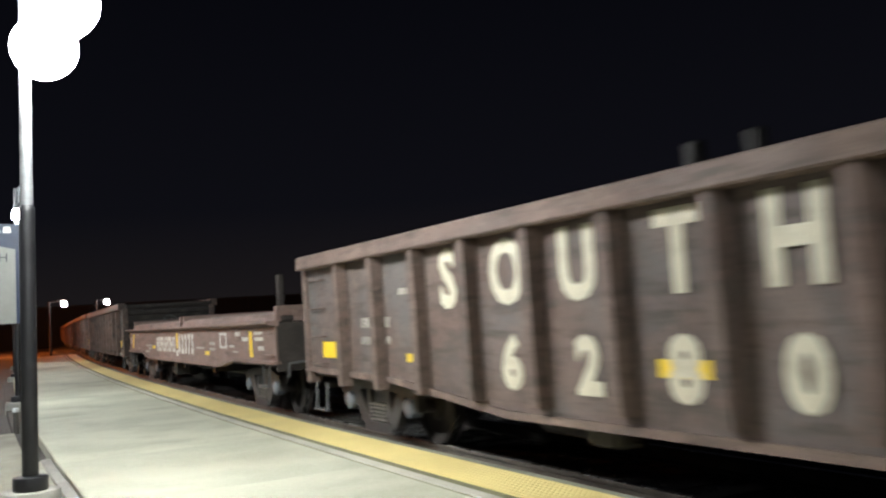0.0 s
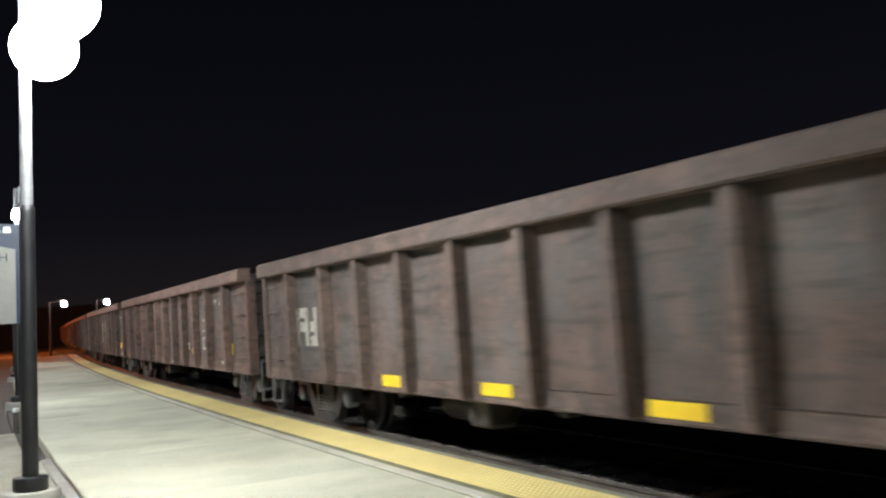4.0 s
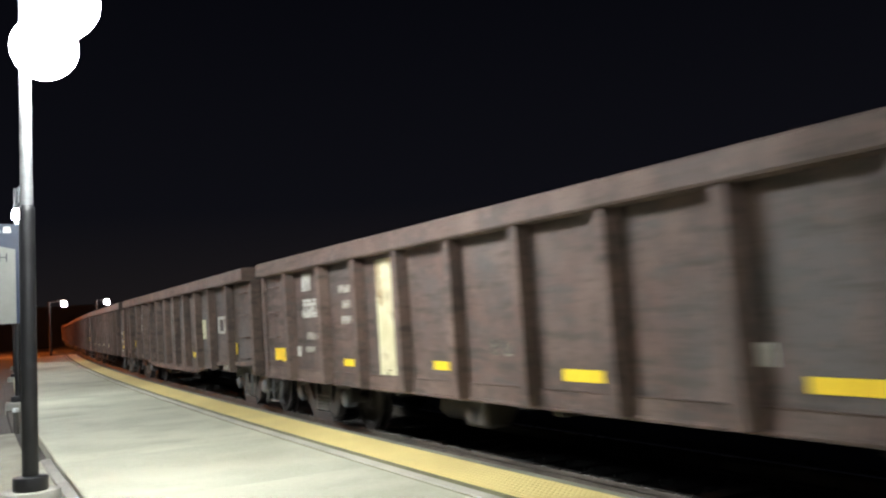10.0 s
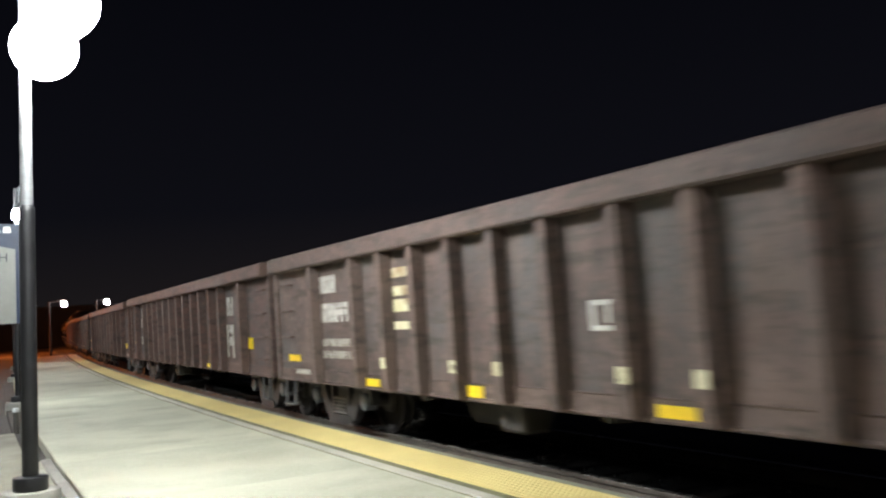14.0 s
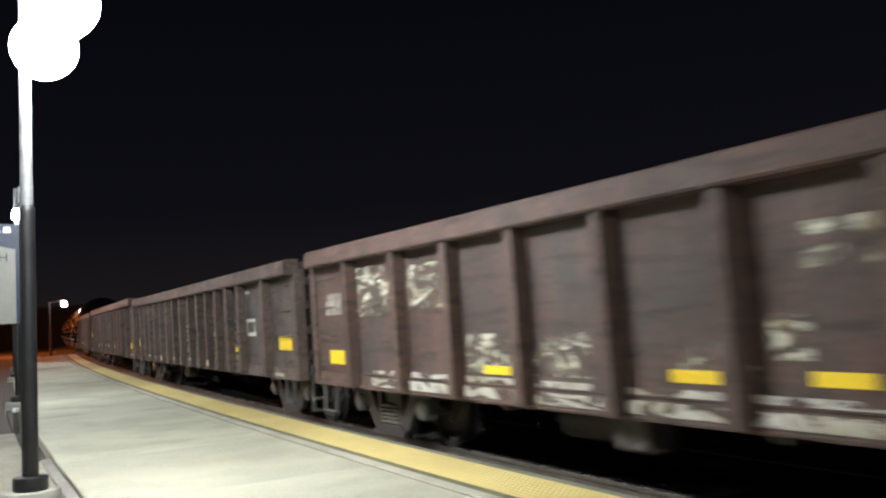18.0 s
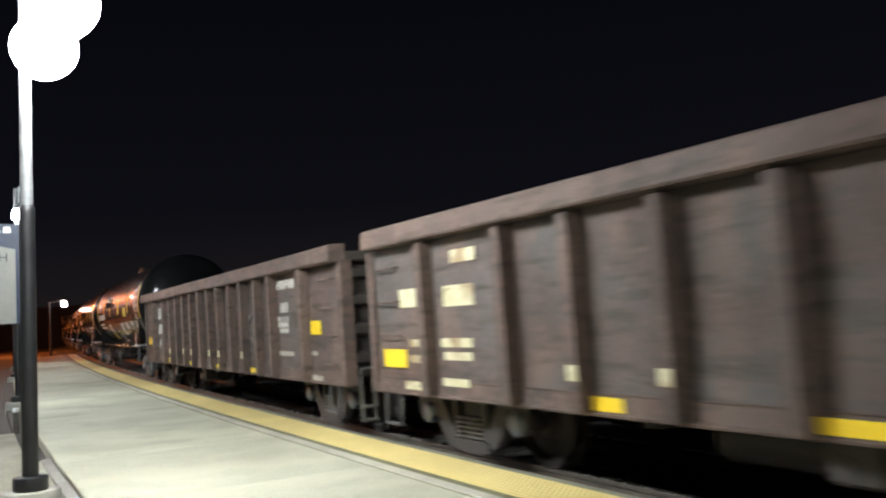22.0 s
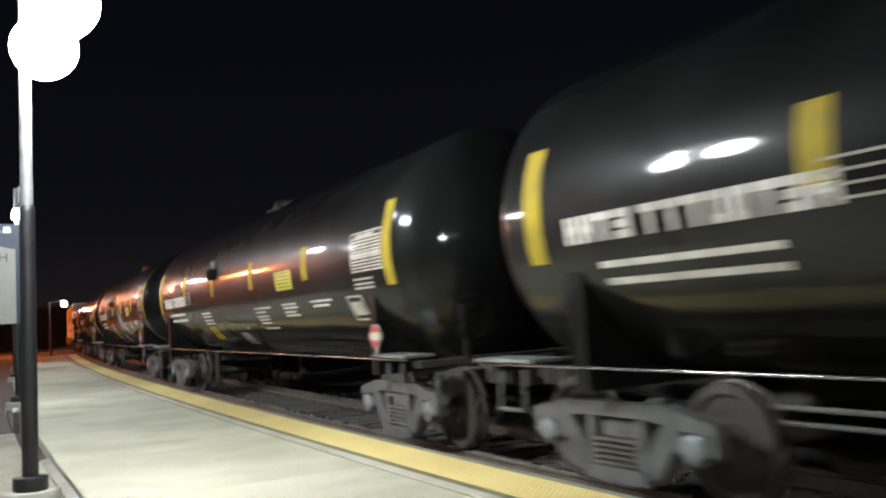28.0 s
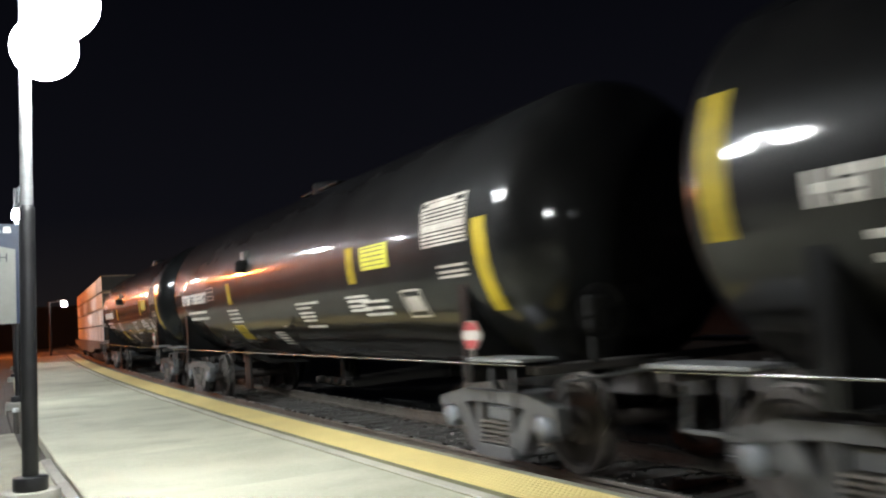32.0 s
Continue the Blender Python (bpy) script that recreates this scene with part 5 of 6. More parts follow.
# ------------------------------------------------------------------ the low gondola with covers
def low_gondola():
    car = empty("low_gondola_car", "low brown gondola with fish-belly sides and steel covers", "freight car")
    mat, half = CAR_PAINT["pale"]["frame"], 8.2

    def side_sheet(bm):
        prism(bm, [(-8.2, 0.94), (-5.4, 0.94), (-4.4, 0.80), (4.4, 0.80), (5.4, 0.94), (8.2, 0.94), (8.2, 1.50), (-8.2, 1.50)], "x", SKIN, SKIN + 0.03)

    def sill(bm):
        low = [(-8.2, 0.91), (-5.4, 0.91), (-4.4, 0.77), (4.4, 0.77), (5.4, 0.91), (8.2, 0.91)]
        prism(bm, low + [(y, z + 0.05) for y, z in low[::-1]], "x", SKIN - 0.06, SKIN + 0.08)

    def chord(bm):
        prism(bm, [(SKIN + 0.05, 1.50), (SKIN - 0.12, 1.54), (SKIN - 0.145, 1.56), (SKIN - 0.145, 1.595), (SKIN + 0.05, 1.605)], "y", -8.24, 8.24)

    def cover(bm):
        prism(bm, [(-1.40, 1.58), (-1.36, 1.71), (-1.20, 1.75), (0, 1.79), (1.20, 1.75), (1.36, 1.71), (1.40, 1.58)], "y", 0.16, 7.94)
        for y, lean in ((0.28, -0.08), (7.83, 0.08)):
            prism(bm, [(y - 0.10, 1.60), (y + 0.10, 1.60), (y + 0.08 + lean, 1.83), (y - 0.05 + lean, 1.83)], "x", -1.37, 1.37)

    def end_wall(bm):
        box(bm, -1.46, 1.46, -8.2, -8.14, 0.80, 1.56)

    def stake(bm):
        box(bm, -1.26, -1.16, -7.76, -7.64, 1.50, 2.34, 0.02)
        box(bm, -1.31, -1.06, -7.96, -7.56, 1.56, 1.70, 0.04)

    def rung(bm):
        rod(bm, (SKIN - 0.06, -0.24, 0), (SKIN - 0.06, 0.24, 0), 0.012, 6)
        for y in (-0.24, 0.24):
            rod(bm, (SKIN, y, 0), (SKIN - 0.06, y, 0), 0.012, 6)

    def opening(bm):
        lathe(bm, [(SKIN - 0.012, 0.105), (SKIN - 0.012, 0.07), (SKIN - 0.003, 0.06), (SKIN - 0.003, 0.0)], "x", 18, (0, 6.93, 1.20))

    def floor(bm):
        box(bm, -1.42, 1.42, -8.1, 8.1, 0.86, 0.92)
    part("floor", stock("low_floor", "floor", floor, IRON_DARK), car)
    for m in (Matrix(), FLIP):
        part("side_sheet", stock("low_side", "side_sheet", side_sheet, mat), car, m.copy())
        part("side_sill", stock("low_sill", "side_sill", sill, mat), car, m.copy())
        part("top_chord", stock("low_chord", "top_chord", chord, mat), car, m.copy())
        # end wall in the shade colour as well
        part("end_wall", stock("low_end", "end_wall", end_wall, END_SHADE), car, m.copy())
        part("cover", stock("low_cover", "cover", cover, mat), car, m.copy(), "pale dusty steel cover")
        for y, z in ((7.85, 1.40), (7.85, 1.06), (-7.85, 1.40), (-7.85, 1.06)):
            part("grab_iron", stock("low_rung", "grab_iron", rung, mat), car, m @ Matrix.Translation((0, y, z)))
        part("jacking_socket", stock("low_socket", "jacking_socket", opening, IRON_DARK, 40), car, m.copy(), "dark round socket")
        for k in (1, -1):
            part("sill_step", stock("stirrup", "sill_step", fill_stirrup, CAST), car, m @ Matrix.Translation((0, k * 7.6, 0.18)))
    # stake stands in the dark, so shade is in its colour too
    part("end_stake", stock("low_stake", "end_stake", stake, END_SHADE), car, None, "upright steel end stake")
    underframe(car, 8.1)
    bogie(car, -6.1)
    bogie(car, 6.1)
    ends(car, 8.2)
    for i in range(8):
        y = 3.10 - 0.345 * i
        for a, b, z0, z1 in ((0.0, 0.08, 0.99, 1.36), (0.22, 0.30, 0.99, 1.36), (0.08, 0.22, 1.29, 1.36) if i % 3 else (0.08, 0.22, 1.14, 1.21), (0.08, 0.22, 0.99, 1.06) if i % 2 else (0.08, 0.22, 1.15, 1.22)):
            decal(car, y - b, y - a, z0, z1, WHITE, "road_name_block", "white stroke of a road name")
    for ch, y in zip("62375", (-0.16, -0.545, -0.93, -1.315, -1.70)):
        part("number", letter(ch, 0.57, WHITE, 0.002, 0.03), car, pose(SKIN - 0.005, y, 1.17, 0, 0, -90), "white numeral")
    for mark in ("Y,0.06,0.25,1.09,1.45", "W,0.04,0.27,0.90,1.04", "Y,3.36,3.82,1.05,1.13", "O,3.98,4.5,1.02,1.07", "O,3.98,4.99,1.10,1.15", "O,4.3,4.99,0.94,0.99",
                 "Y,-3.37,-2.96,0.98,1.06", "O,-3.9,-3.42,1.19,1.25", "O,-3.9,-3.42,1.08,1.13", "W,-4.92,-4.34,1.38,1.43", "W,-4.92,-4.34,1.13,1.17", "W,-4.44,-4.34,1.17,1.38",
                 "W,-4.92,-4.82,1.17,1.38", "W,-5.96,-5.58,1.36,1.44", "Y,-6.78,-6.58,1.00,1.44", "W,-6.54,-6.08,1.27,1.34", "W,-7.47,-6.95,1.28,1.34", "W,-7.45,-6.95,1.38,1.43",
                 "W,-7.5,-7.15,1.12,1.19", "O,-5.5,-5.1,1.15,1.20", "O,-5.8,-5.35,1.06,1.09", "O,-2.9,-2.1,1.10,1.14",
                 "W,7.62,8.10,1.32,1.35", "W,7.62,8.12,1.25,1.28", "W,7.66,8.08,1.18,1.21", "O,6.2,6.75,1.41,1.44", "O,6.1,6.4,1.02,1.04"):
        kind, *v = mark.split(",")
        decal(car, *(float(a) for a in v), *INK[kind])
    bm = bmesh.new()
    prism(bm, [(7.41, 1.02), (7.66, 1.02), (7.43, 1.44), (7.18, 1.44)], "x", SKIN - 0.005, SKIN + 0.002)
    part("reflector", mesh_of("slanted_reflector", bm, YELLOW), car, None, "slanted yellow panel")
    TRAIN.append((car, FRONT["B"] + half, 6.35))


low_gondola()


def scrap_load():
    """Lengths of scrap timber that stand up out of the first gondola."""
    load = []
    for i, (y, h, w) in enumerate(((0.83, 2.80, 0.07), (0.21, 2.78, 0.06), (0.50, 2.30, 0.3))):
        bm = bmesh.new()
        box(bm, -0.7 - w, -0.7 + w, y - 0.08, y + 0.08, 0.865, h, 0.02)
        ob = new("scrap_block", mesh_of("scrap_block", bm, BLACK_IRON))
        tagged(ob, "dark block of scrap standing up in the gondola", "scrap", "scrap load")
        load.append(ob)
    return load


for ob in scrap_load():
    TRAIN.append((ob, FRONT["A"] + 7.65, 6.05))


# ------------------------------------------------------------------ tank cars
TANK_R, TANK_Z = 1.45, 2.34


def patch(bm, y0, y1, z0, z1, out=0.004, lean=0.0):
    """A thin sheet that follows the tank's near side; lean shifts its top end along the car."""
    a0, a1 = (math.asin(max(-0.99, min(0.99, (z - TANK_Z) / TANK_R))) for z in (z0, z1))
    n = max(2, int(abs(a1 - a0) / 0.08))
    rings = []
    for i in range(n + 1):
        a = a0 + (a1 - a0) * i / n
        d = lean * i / n
        rings.append([bm.verts.new((-r * math.cos(a), y + d, TANK_Z + r * math.sin(a))) for r, y in ((TANK_R - 0.002, y0), (TANK_R + out, y0), (TANK_R + out, y1), (TANK_R - 0.002, y1))])
    for a, b in zip(rings, rings[1:]):
        for i in range(4):
            bm.faces.new((a[i], a[(i + 1) % 4], b[(i + 1) % 4], b[i]))
    bm.faces.new(rings[0])
    bm.faces.new(rings[-1])


def tank_mark(car, key, name, mat, label, pieces):
    for k, p in enumerate(pieces):
        part(name, stock(("tank", key, k), name, lambda bm: patch(bm, *p), mat), car, None, label)


def glyph(y, w, r):
    """One letter-sized figure of a car's mark: plain strokes in no alphabet."""
    z0, z1, k = 2.055, 2.275, r.choice((0, 1, 2, 3))
    strokes = [(y - w, y - w + 0.062, z0, z1)] if k != 2 else [(y - w / 2 - 0.03, y - w / 2 + 0.03, z0, z1)]
    if k in (0, 1):
        strokes += [(y - 0.062, y, z0, z1)]
    if k in (0, 2, 3):
        strokes += [(y - w, y, z1 - 0.06, z1)]
    if k in (0, 3):
        strokes += [(y - w, y, z0, z0 + 0.06)]
    if k in (1, 3):
        strokes += [(y - w, y, 2.135, 2.195)]
    return strokes


def tank_car(label, seed, plate=True, chalk=False, panel=0.0, low=False, far_band=7.17):
    r = random.Random(seed)
    car = empty("tank_car", label, "tank car", "black tank cars")

    def shell(bm):
        prof = [(-7.45 - 0.62 * math.cos(math.pi / 2 * k / 8), TANK_R * math.sin(math.pi / 2 * k / 8)) for k in range(1, 9)]
        prof += [(y, TANK_R) for y in (-5, -2.5, 0, 2.5, 5)]
        prof += [(-a, b) for a, b in prof[7::-1]]
        lathe(bm, prof, "y", 56, (0, 0, TANK_Z))

    def saddle(bm):
        prism(bm, [(-1.36, 0.86), (-1.36, 1.86), (-1.18, 1.51), (-0.85, 1.17), (-0.40, 0.95), (0.40, 0.95), (0.85, 1.17), (1.18, 1.51), (1.36, 1.86), (1.36, 0.86)], "y", -0.09, 0.09)
        box(bm, -0.5, 0.5, -0.9, 0.9, 0.72, 1.16, 0.03)

    def stub(bm):
        box(bm, -0.33, 0.33, -8.05, -5.3, 0.70, 1.02, 0.02)
        box(bm, -1.42, 1.42, -8.02, -7.86, 0.98, 1.06, 0.01)

    def running_rail(bm):
        rod(bm, (-1.525, -7.95, 1.077), (-1.525, 7.95, 1.077), 0.012, 10)

    def step_plate(bm):
        box(bm, -1.57, -1.20, -7.98, -7.05, 1.098, 1.13, 0.006)

    def bracket(bm):
        prism(bm, [(-1.53, 1.055), (-1.53, 1.02), (-1.10, 0.86), (-0.40, 0.82), (-0.40, 0.88), (-1.05, 0.92), (-1.30, 1.055)], "y", -0.05, 0.05)
        box(bm, -1.50, -1.46, -0.17, 0.17, 0.45, 1.055, 0.01)
        box(bm, -1.58, -1.42, -0.24, 0.24, 0.42, 0.45, 0.006)

    def fitting(bm):
        box(bm, -1.46, -1.30, -0.12, 0.12, 2.70, 2.86, 0.02)

    def fitting_cup(bm):
        lathe(bm, [(2.48, 0.10), (2.52, 0.15), (2.66, 0.15), (2.70, 0.08)], "z", 14, (-1.44, 0, 0))

    def dome(bm):
        lathe(bm, [(3.62, 0.42), (3.88, 0.42), (3.92, 0.40), (3.95, 0.2), (3.96, 0.05)], "z", 22, (0, 0.2, 0))

    def walkway(bm):
        for x in (-0.40, 0.25):
            box(bm, x, x + 0.15, -0.9, 0.9, 3.775, 3.80)
        box(bm, -0.40, 0.40, -0.9, -0.7, 3.775, 3.80)
        box(bm, -0.40, 0.40, 0.7, 0.9, 3.775, 3.80)

    def valve(bm):
        rod(bm, (0, 0, 0.55), (0, 0, 1.2), 0.16, 14)
        box(bm, -0.3, 0.3, -0.3, 0.3, 0.95, 1.15, 0.03)

    def under_box(bm):
        box(bm, -1.04, -0.92, -0.06, 0.06, 0.60, 0.71, 0.02)

    def pipe(bm):
        rod(bm, (0, -5.0, 0), (0, 5.0, 0), 0.02, 8)

    def brake_wheel(bm):
        for i in range(16):
            a, b = 2 * math.pi * i / 16, 2 * math.pi * (i + 1) / 16
            rod(bm, (-0.85 + 0.24 * math.cos(a), -8.22, 1.95 + 0.24 * math.sin(a)), (-0.85 + 0.24 * math.cos(b), -8.22, 1.95 + 0.24 * math.sin(b)), 0.014, 5)
        for a in (0.3, 1.87, 3.44, 5.01):
            rod(bm, (-0.85, -8.22, 1.95), (-0.85 + 0.24 * math.cos(a), -8.22, 1.95 + 0.24 * math.sin(a)), 0.011, 5)
        box(bm, -0.95, -0.75, -8.20, -8.08, 1.78, 2.10, 0.03)
        box(bm, -0.89, -0.81, -8.14, -8.06, 1.50, 1.80, 0.01)

    def placard_post(bm):
        rod(bm, (-1.50, 0, 1.09), (-1.50, 0, 1.22), 0.02, 6)
        prism(bm, [(-0.24, 1.37), (-0.09, 1.52), (0.09, 1.52), (0.24, 1.37), (0.24, 1.33), (0.09, 1.18), (-0.09, 1.18), (-0.24, 1.33)], "x", -1.515, -1.495)

    def placard_red(z0, z1):
        def fill(bm):
            w0, w1 = (0.24 if abs(z - 1.35) < 0.03 else 0.24 - max(0, abs(z - 1.35) - 0.02) for z in (z0, z1))
            prism(bm, [(-w0, z0), (w0, z0), (w1, z1), (-w1, z1)], "x", -1.522, -1.514)
        return fill

    part("tank_shell", stock("tank_shell", "tank_shell", shell, TANK_BLACK, 40), car, None, "dusty black cylindrical tank")
    for m in (Matrix(), FLIP):
        part("stub_sill", stock("tank_stub", "stub_sill", stub, IRON_DARK), car, m.copy())
        part("saddle", stock("tank_saddle", "saddle", saddle, TANK_BLACK), car, m @ Matrix.Translation((0, -6.65, 0)))
        part("running_rail", stock("tank_rail", "running_rail", running_rail, BRIGHT_BAR, 50), car, m.copy(), "bright steel side rail")
        for k in (1, -1):
            part("step_plate", stock(("tank_step", k), "step_plate", step_plate, GALV), car, m @ (Matrix() if k > 0 else Matrix.Translation((0, 15.03, 0))), "worn steel step plate")
        for y in (1.05,):
            part("bracket", stock("tank_bracket", "bracket", bracket, BLACK_IRON), car, m @ Matrix.Translation((0, y, 0)))
        for y in (-7.5, 7.5):
            part("sill_step", stock("stirrup", "sill_step", fill_stirrup, CAST), car, m @ Matrix.Translation((0, y, 0.32)))
    side_fitting = part("side_fitting", stock("tank_fitting", "side_fitting", fitting, STEP_GREY), car, (0, 1.24, 0), "pale plate of a side fitting")
    part("cup", stock("tank_fitting_cup", "cup", fitting_cup, BLACK_IRON, 40), side_fitting)
    part("dome", stock("tank_dome", "dome", dome, TANK_BLACK, 40), car)
    part("walkway", stock("tank_walk", "walkway", walkway, BLACK_IRON), car)
    part("outlet_valve", stock("tank_valve", "outlet_valve", valve, BLACK_IRON), car)
    for y in (-2.36, -2.02, -1.68, -1.24):
        part("brake_gear", stock("tank_box", "brake_gear", under_box, BLACK_IRON), car, (0, y, 0))
    part("brake_wheel", stock("tank_brake_wheel", "brake_wheel", brake_wheel, BLACK_IRON), car, (0, 0, -0.45), "hand brake wheel on its stand")
    if panel:
        for x, z in ((-1.05, 0.81), (-0.95, 0.69)):
            part("brake_pipe", stock("tank_pipe", "brake_pipe", pipe, CAST), car, (x, 0, z))
    bogie(car, -6.75, CAST)
    bogie(car, 6.55, CAST)
    ends(car, 8.1)

    bands = ((-7.38, 1.93, 2.92), (far_band, 1.93, 2.92), (-4.38, 2.15, 2.63), (-1.47, 2.15, 2.63), (1.44, 2.15, 2.63), (4.18, 2.18, 2.70))
    if low:
        bands = ((-7.20, 1.56, 2.46), (-3.85, 2.0, 2.46), (2.40, 1.95, 2.34))
    for i, (y, z0, z1) in enumerate(bands):
        tank_mark(car, ("band", i, low, far_band), "yellow_band", YELLOW_DULL, "dusty yellow reflective band", [(y - 0.12, y + 0.12, z0, z1)])
    py, pz = (-1.3, 0.08) if low else (0.0, 0.0)
    if plate:
        tank_mark(car, ("plate", low), "yellow_plate", YELLOW_PLATE, "bright yellow notice plate", [(py - 3.74, py - 2.92, pz + 2.06, pz + 2.35)])
        tank_mark(car, ("plate_lines", low), "notice_line", IRON_DARK, "lines of print", [(py - 3.66, py - 2.98, pz + z, pz + z + 0.012, 0.007) for z in (2.10, 2.155, 2.21, 2.265, 2.315)])
    ty, tz = (0.28, 0.13) if low else (0.0, 0.0)
    tank_mark(car, ("table", low), "data_rule", WHITE_OLD, "white rule of a data table", [(ty - 7.22, ty - 6.25, tz + z, tz + z + 0.022) for z in (2.13, 2.17, 2.21, 2.25, 2.29, 2.37, 2.41, 2.45, 2.49, 2.53, 2.60)]
              + [(ty - 7.22, ty - 7.20, tz + 2.13, tz + 2.62), (ty - 6.27, ty - 6.25, tz + 2.13, tz + 2.62), (ty - 7.19, ty - 6.28, tz + 2.315, tz + 2.36), (ty - 7.0, ty - 6.4, tz + 2.545, tz + 2.59)])
    tank_mark(car, ("table_foot", low), "data_line", WHITE_OLD, "white stencilled line", [(-6.85, -6.25, z, z + 0.025) for z in (1.92, 1.97, 2.03)])
    by = 0.65 if low else 0.0
    tank_mark(car, ("box", low), "box_rule", WHITE_OLD, "white framed stencil box", [(by - 6.32, by - 5.80, z, z + 0.02) for z in (1.53, 1.83)]
              + [(by - 6.32, by - 6.29, 1.53, 1.85), (by - 5.83, by - 5.80, 1.53, 1.85), (by - 6.24, by - 5.88, 1.60, 1.77, 0.003)])
    ly = -0.12 if not low else -0.6
    tank_mark(car, ("l1", low), "stencil_line", WHITE, "white stencilled line", [(ly - 5.10, ly - 4.22, 1.82, 1.85), (ly - 4.95, ly - 4.30, 1.755, 1.785)] if not low else [(-4.7, -3.9, z, z + 0.03) for z in (1.74, 1.66, 1.58)])
    tank_mark(car, ("l2", low), "stencil_line", WHITE, "white stencilled line", [(ly - 3.54, ly - 2.84, 1.82, 1.85), (ly - 3.58, ly - 2.86, 1.765, 1.795), (ly - 3.40, ly - 2.84, 1.70, 1.73), (ly - 3.52, ly - 2.83, 1.645, 1.675)])
    tank_mark(car, ("l3", low), "stencil_line", WHITE, "white stencilled line", [(-2.32, -1.30, 1.805, 1.835), (-1.92, -1.30, 1.74, 1.765), (-1.98, -1.31, 1.665, 1.69), (-1.95, -1.32, 1.61, 1.635), (-1.90, -1.33, 1.55, 1.575), (-2.15, -1.34, 1.455, 1.485)])
    tank_mark(car, "l4", "stencil_line", WHITE_OLD, "faded stencilled line", [(0.10, 0.62, z, z + 0.022) for z in (1.18, 1.23, 1.28, 1.33, 1.375)] + [(-0.30, -0.08, 1.48, 1.50)])
    tank_mark(car, ("l5", panel), "stencil_line", WHITE, "white stencilled line", [(panel + 2.05, panel + 2.85, z, z + 0.03) for z in (1.60, 1.67, 1.75, 1.82)])
    tank_mark(car, ("yellow_box", panel), "yellow_panel", YELLOW_DULL, "dusty yellow panel", [(panel + 2.22, panel + 2.86, 1.27, 1.39), (panel + 2.22, panel + 2.86, 1.405, 1.55)])
    glyphs, y = [], 6.62
    while y > 4.25:
        w = r.choice((0.16, 0.18, 0.20))
        if 5.70 < y < 5.88:
            y -= 0.08
        glyphs += glyph(y, w, r)
        y -= w + 0.028
    tank_mark(car, ("mark", seed), "car_mark_block", WHITE, "white letter-sized block", glyphs)
    tank_mark(car, "mtable", "data_rule", WHITE_OLD, "white stencilled frame", [(3.62, 4.15, z, z + 0.018) for z in (2.08, 2.16, 2.24, 2.32)] + [(3.62, 3.64, 2.08, 2.34), (4.13, 4.15, 2.08, 2.34)])
    tank_mark(car, "t12", "stencil_line", WHITE, "white stencilled line", [(4.52, 6.28, 1.845, 1.895), (4.52, 6.26, 1.71, 1.76)])
    if chalk:
        tank_mark(car, "chalk", "pale_stain", SPILL, "pale dried spill", [(-2.0, 0.4, 1.22, 2.52, 0.003)])
    sign = part("placard", stock("placard", "placard", placard_post, WHITE_OLD), car, Matrix.Translation((0, -7.05, 1.3)) @ Matrix.Diagonal((1, 0.72, 0.8, 1)) @ Matrix.Translation((0, 0, -1.3)), "red and white hazard placard")
    for z0, z1 in ((1.19, 1.29), (1.41, 1.51)):
        part("placard_field", stock(("placard_red", z0), "placard_field", placard_red(z0, z1), RED), sign)
    return car


for i in range(6):
    car = tank_car(("dusty black tank car with yellow bands and white stencils" if i not in (3,) else "dusty black tank car with a pale dried spill on its side"), 50 + i, i != 1, i == 3, -1.4 if i == 1 else 0.0, i >= 4, (7.17, 7.06, 7.17, 7.34, 7.17, 7.17)[i])
    TRAIN.append((car, (219.65, 237.1, 254.5, 272.3, 289.8, 307.3)[i], 6.65))


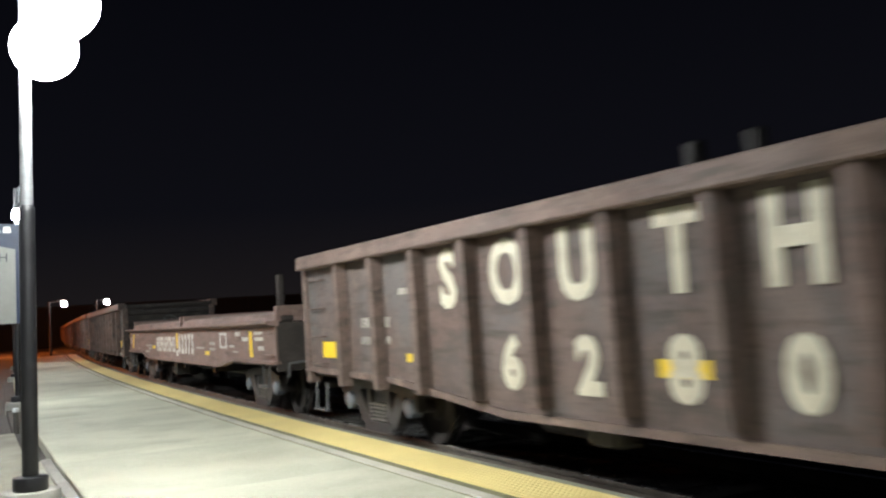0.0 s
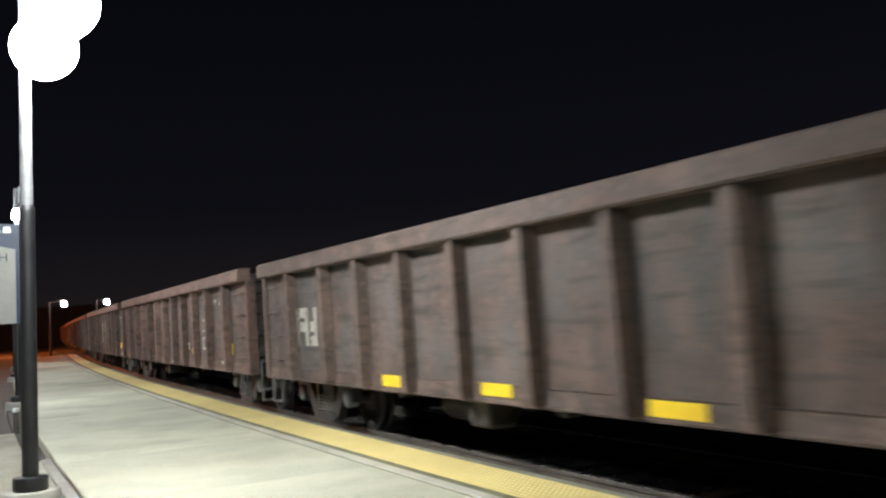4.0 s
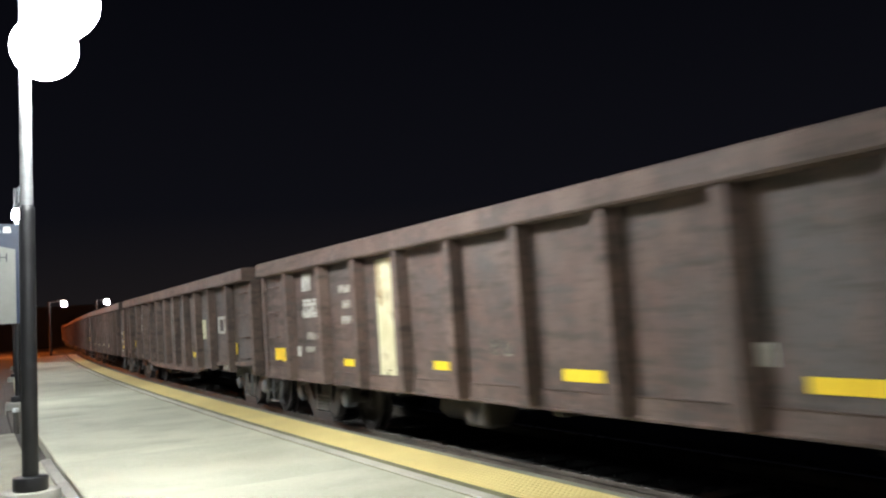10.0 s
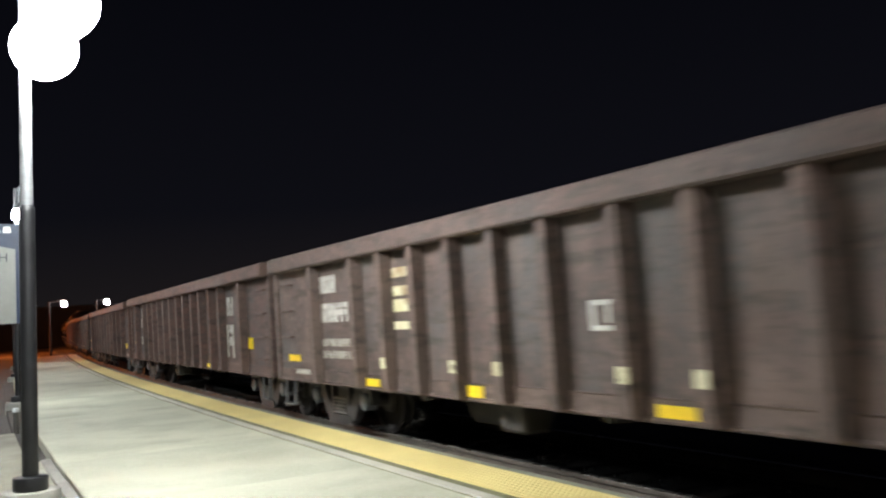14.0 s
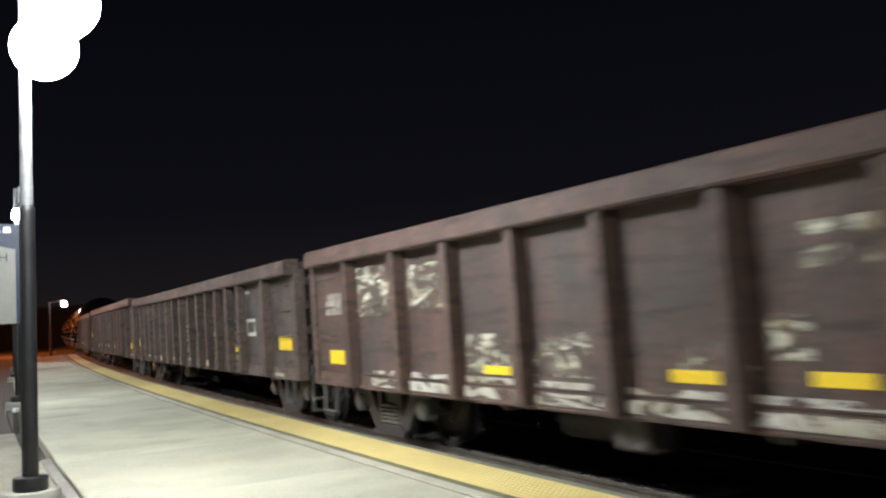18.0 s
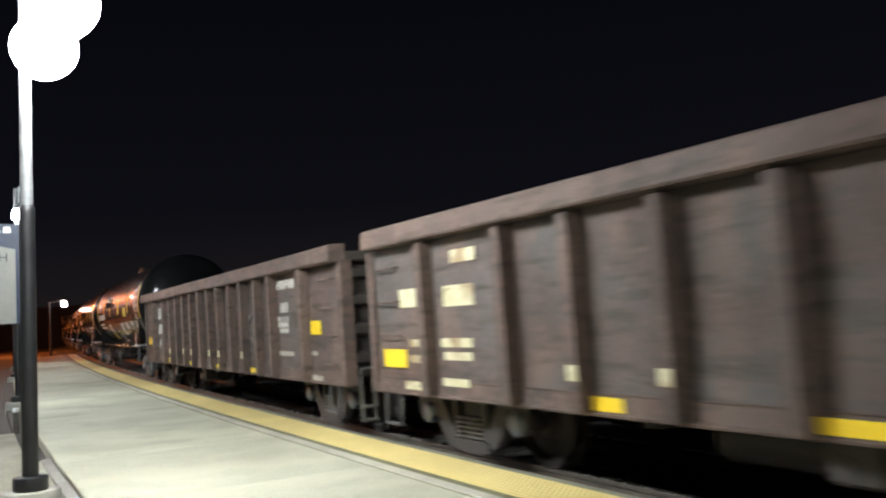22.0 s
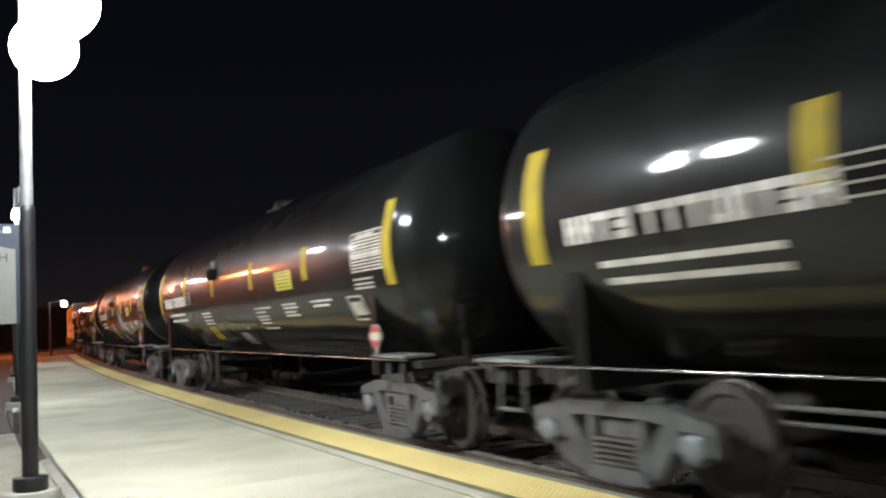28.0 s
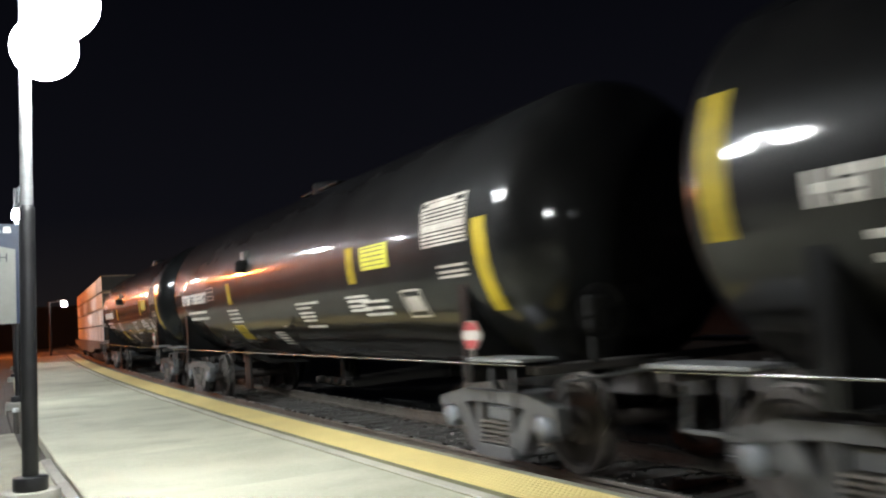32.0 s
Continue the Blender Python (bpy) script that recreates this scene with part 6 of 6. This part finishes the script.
# ------------------------------------------------------------------ the loaded flat car at the tail
def flat_car(front):
    car = empty("flat_car", "steel flat car loaded with wrapped lumber", "freight car")
    mat = CAR_PAINT["dark"]["frame"]

    def deck(bm):
        box(bm, -1.45, 1.45, -12.5, 12.5, 1.00, 1.16, 0.02)

    def side(bm):
        prism(bm, [(-12.5, 0.85), (-9, 0.85), (-7, 0.62), (7, 0.62), (9, 0.85), (12.5, 0.85), (12.5, 1.16), (-12.5, 1.16)], "x", -1.52, -1.455)

    part("deck", stock("flat_deck", "deck", deck, IRON_DARK), car)
    for m in (Matrix(), FLIP):
        part("side_sill", stock("flat_side", "side_sill", side, mat), car, m.copy())
    underframe(car, 12.4)
    bogie(car, -10.2)
    bogie(car, 10.2)
    ends(car, 12.55)
    TRAIN.append((car, front + 12.6, 10.2))

    def bundle(bm):
        box(bm, -0.66, 0.66, -1.98, 1.98, 0.0, 0.66, 0.02)

    def band(bm):
        box(bm, -0.665, 0.665, -0.02, 0.02, -0.004, 0.665)

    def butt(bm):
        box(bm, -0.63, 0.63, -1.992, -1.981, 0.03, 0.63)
    for col in range(6):
        for row in range(4):
            for x in (-0.69, 0.69):
                # upper packs get the lamplight-tinted wrap, lower ones the white
                tan = row == 3 or (row == 2 and col % 2 == 0)
                ob = new("lumber_pack", stock(("bundle", tan), "lumber_pack", bundle, LUMBER_TAN_LIT if tan else LUMBER_WRAP))
                tagged(ob, ("tan" if tan else "white") + " wrapped pack of lumber stacked on the flat car", "lumber pack", "lumber on the flat car")
                for y in (-1.2, 1.2):
                    part("strap", stock("bundle_strap", "strap", band, IRON_DARK), ob, (0, y, 0))
                # dark sheet keeps the pack's end in painted shade
                part("end_face", stock("bundle_butt", "end_face", butt, BUTT_SHADE), ob, None, "dark sheet for the pack's shaded sawn end")
                TRAIN.append((ob, front + 12.6, 10.2, Matrix.Translation((x, -10.1 + 4.05 * col, 1.164 + 0.72 * row))))


flat_car(315.9)


# ------------------------------------------------------------------ the train rolls
def motions():
    """Every car comes down the line towards the camera and past it; its wheels turn while it is near."""
    where = {}
    for thing, start, half, *inner in TRAIN:
        where[thing.name] = start
        rows = []
        for k in range(65):
            m = car_pose(start - rolled(k * 0.5), half)
            rows.append((k * 0.5, m @ inner[0] if inner else m))
        walk(thing, rows)
    for car, wheelset, y in WHEELSETS:
        start = where[car.name]
        steps = [k / 15 for k in range(481) if -14 < start + y - rolled(k / 15) < 34]
        if not steps:
            steps = [16.0]
        base = rolled(steps[0])
        rows = []
        for t in steps:
            a = -(rolled(t) - base) / WHEEL_R
            rows.append((t, pose(0, y, WHEEL_R, math.degrees(a) % 360)))
        if steps[0] > 0:
            rows.insert(0, (0, rows[0][1]))
        if steps[-1] < 32:
            rows.append((32, rows[-1][1]))
        walk(wheelset, rows)


motions()
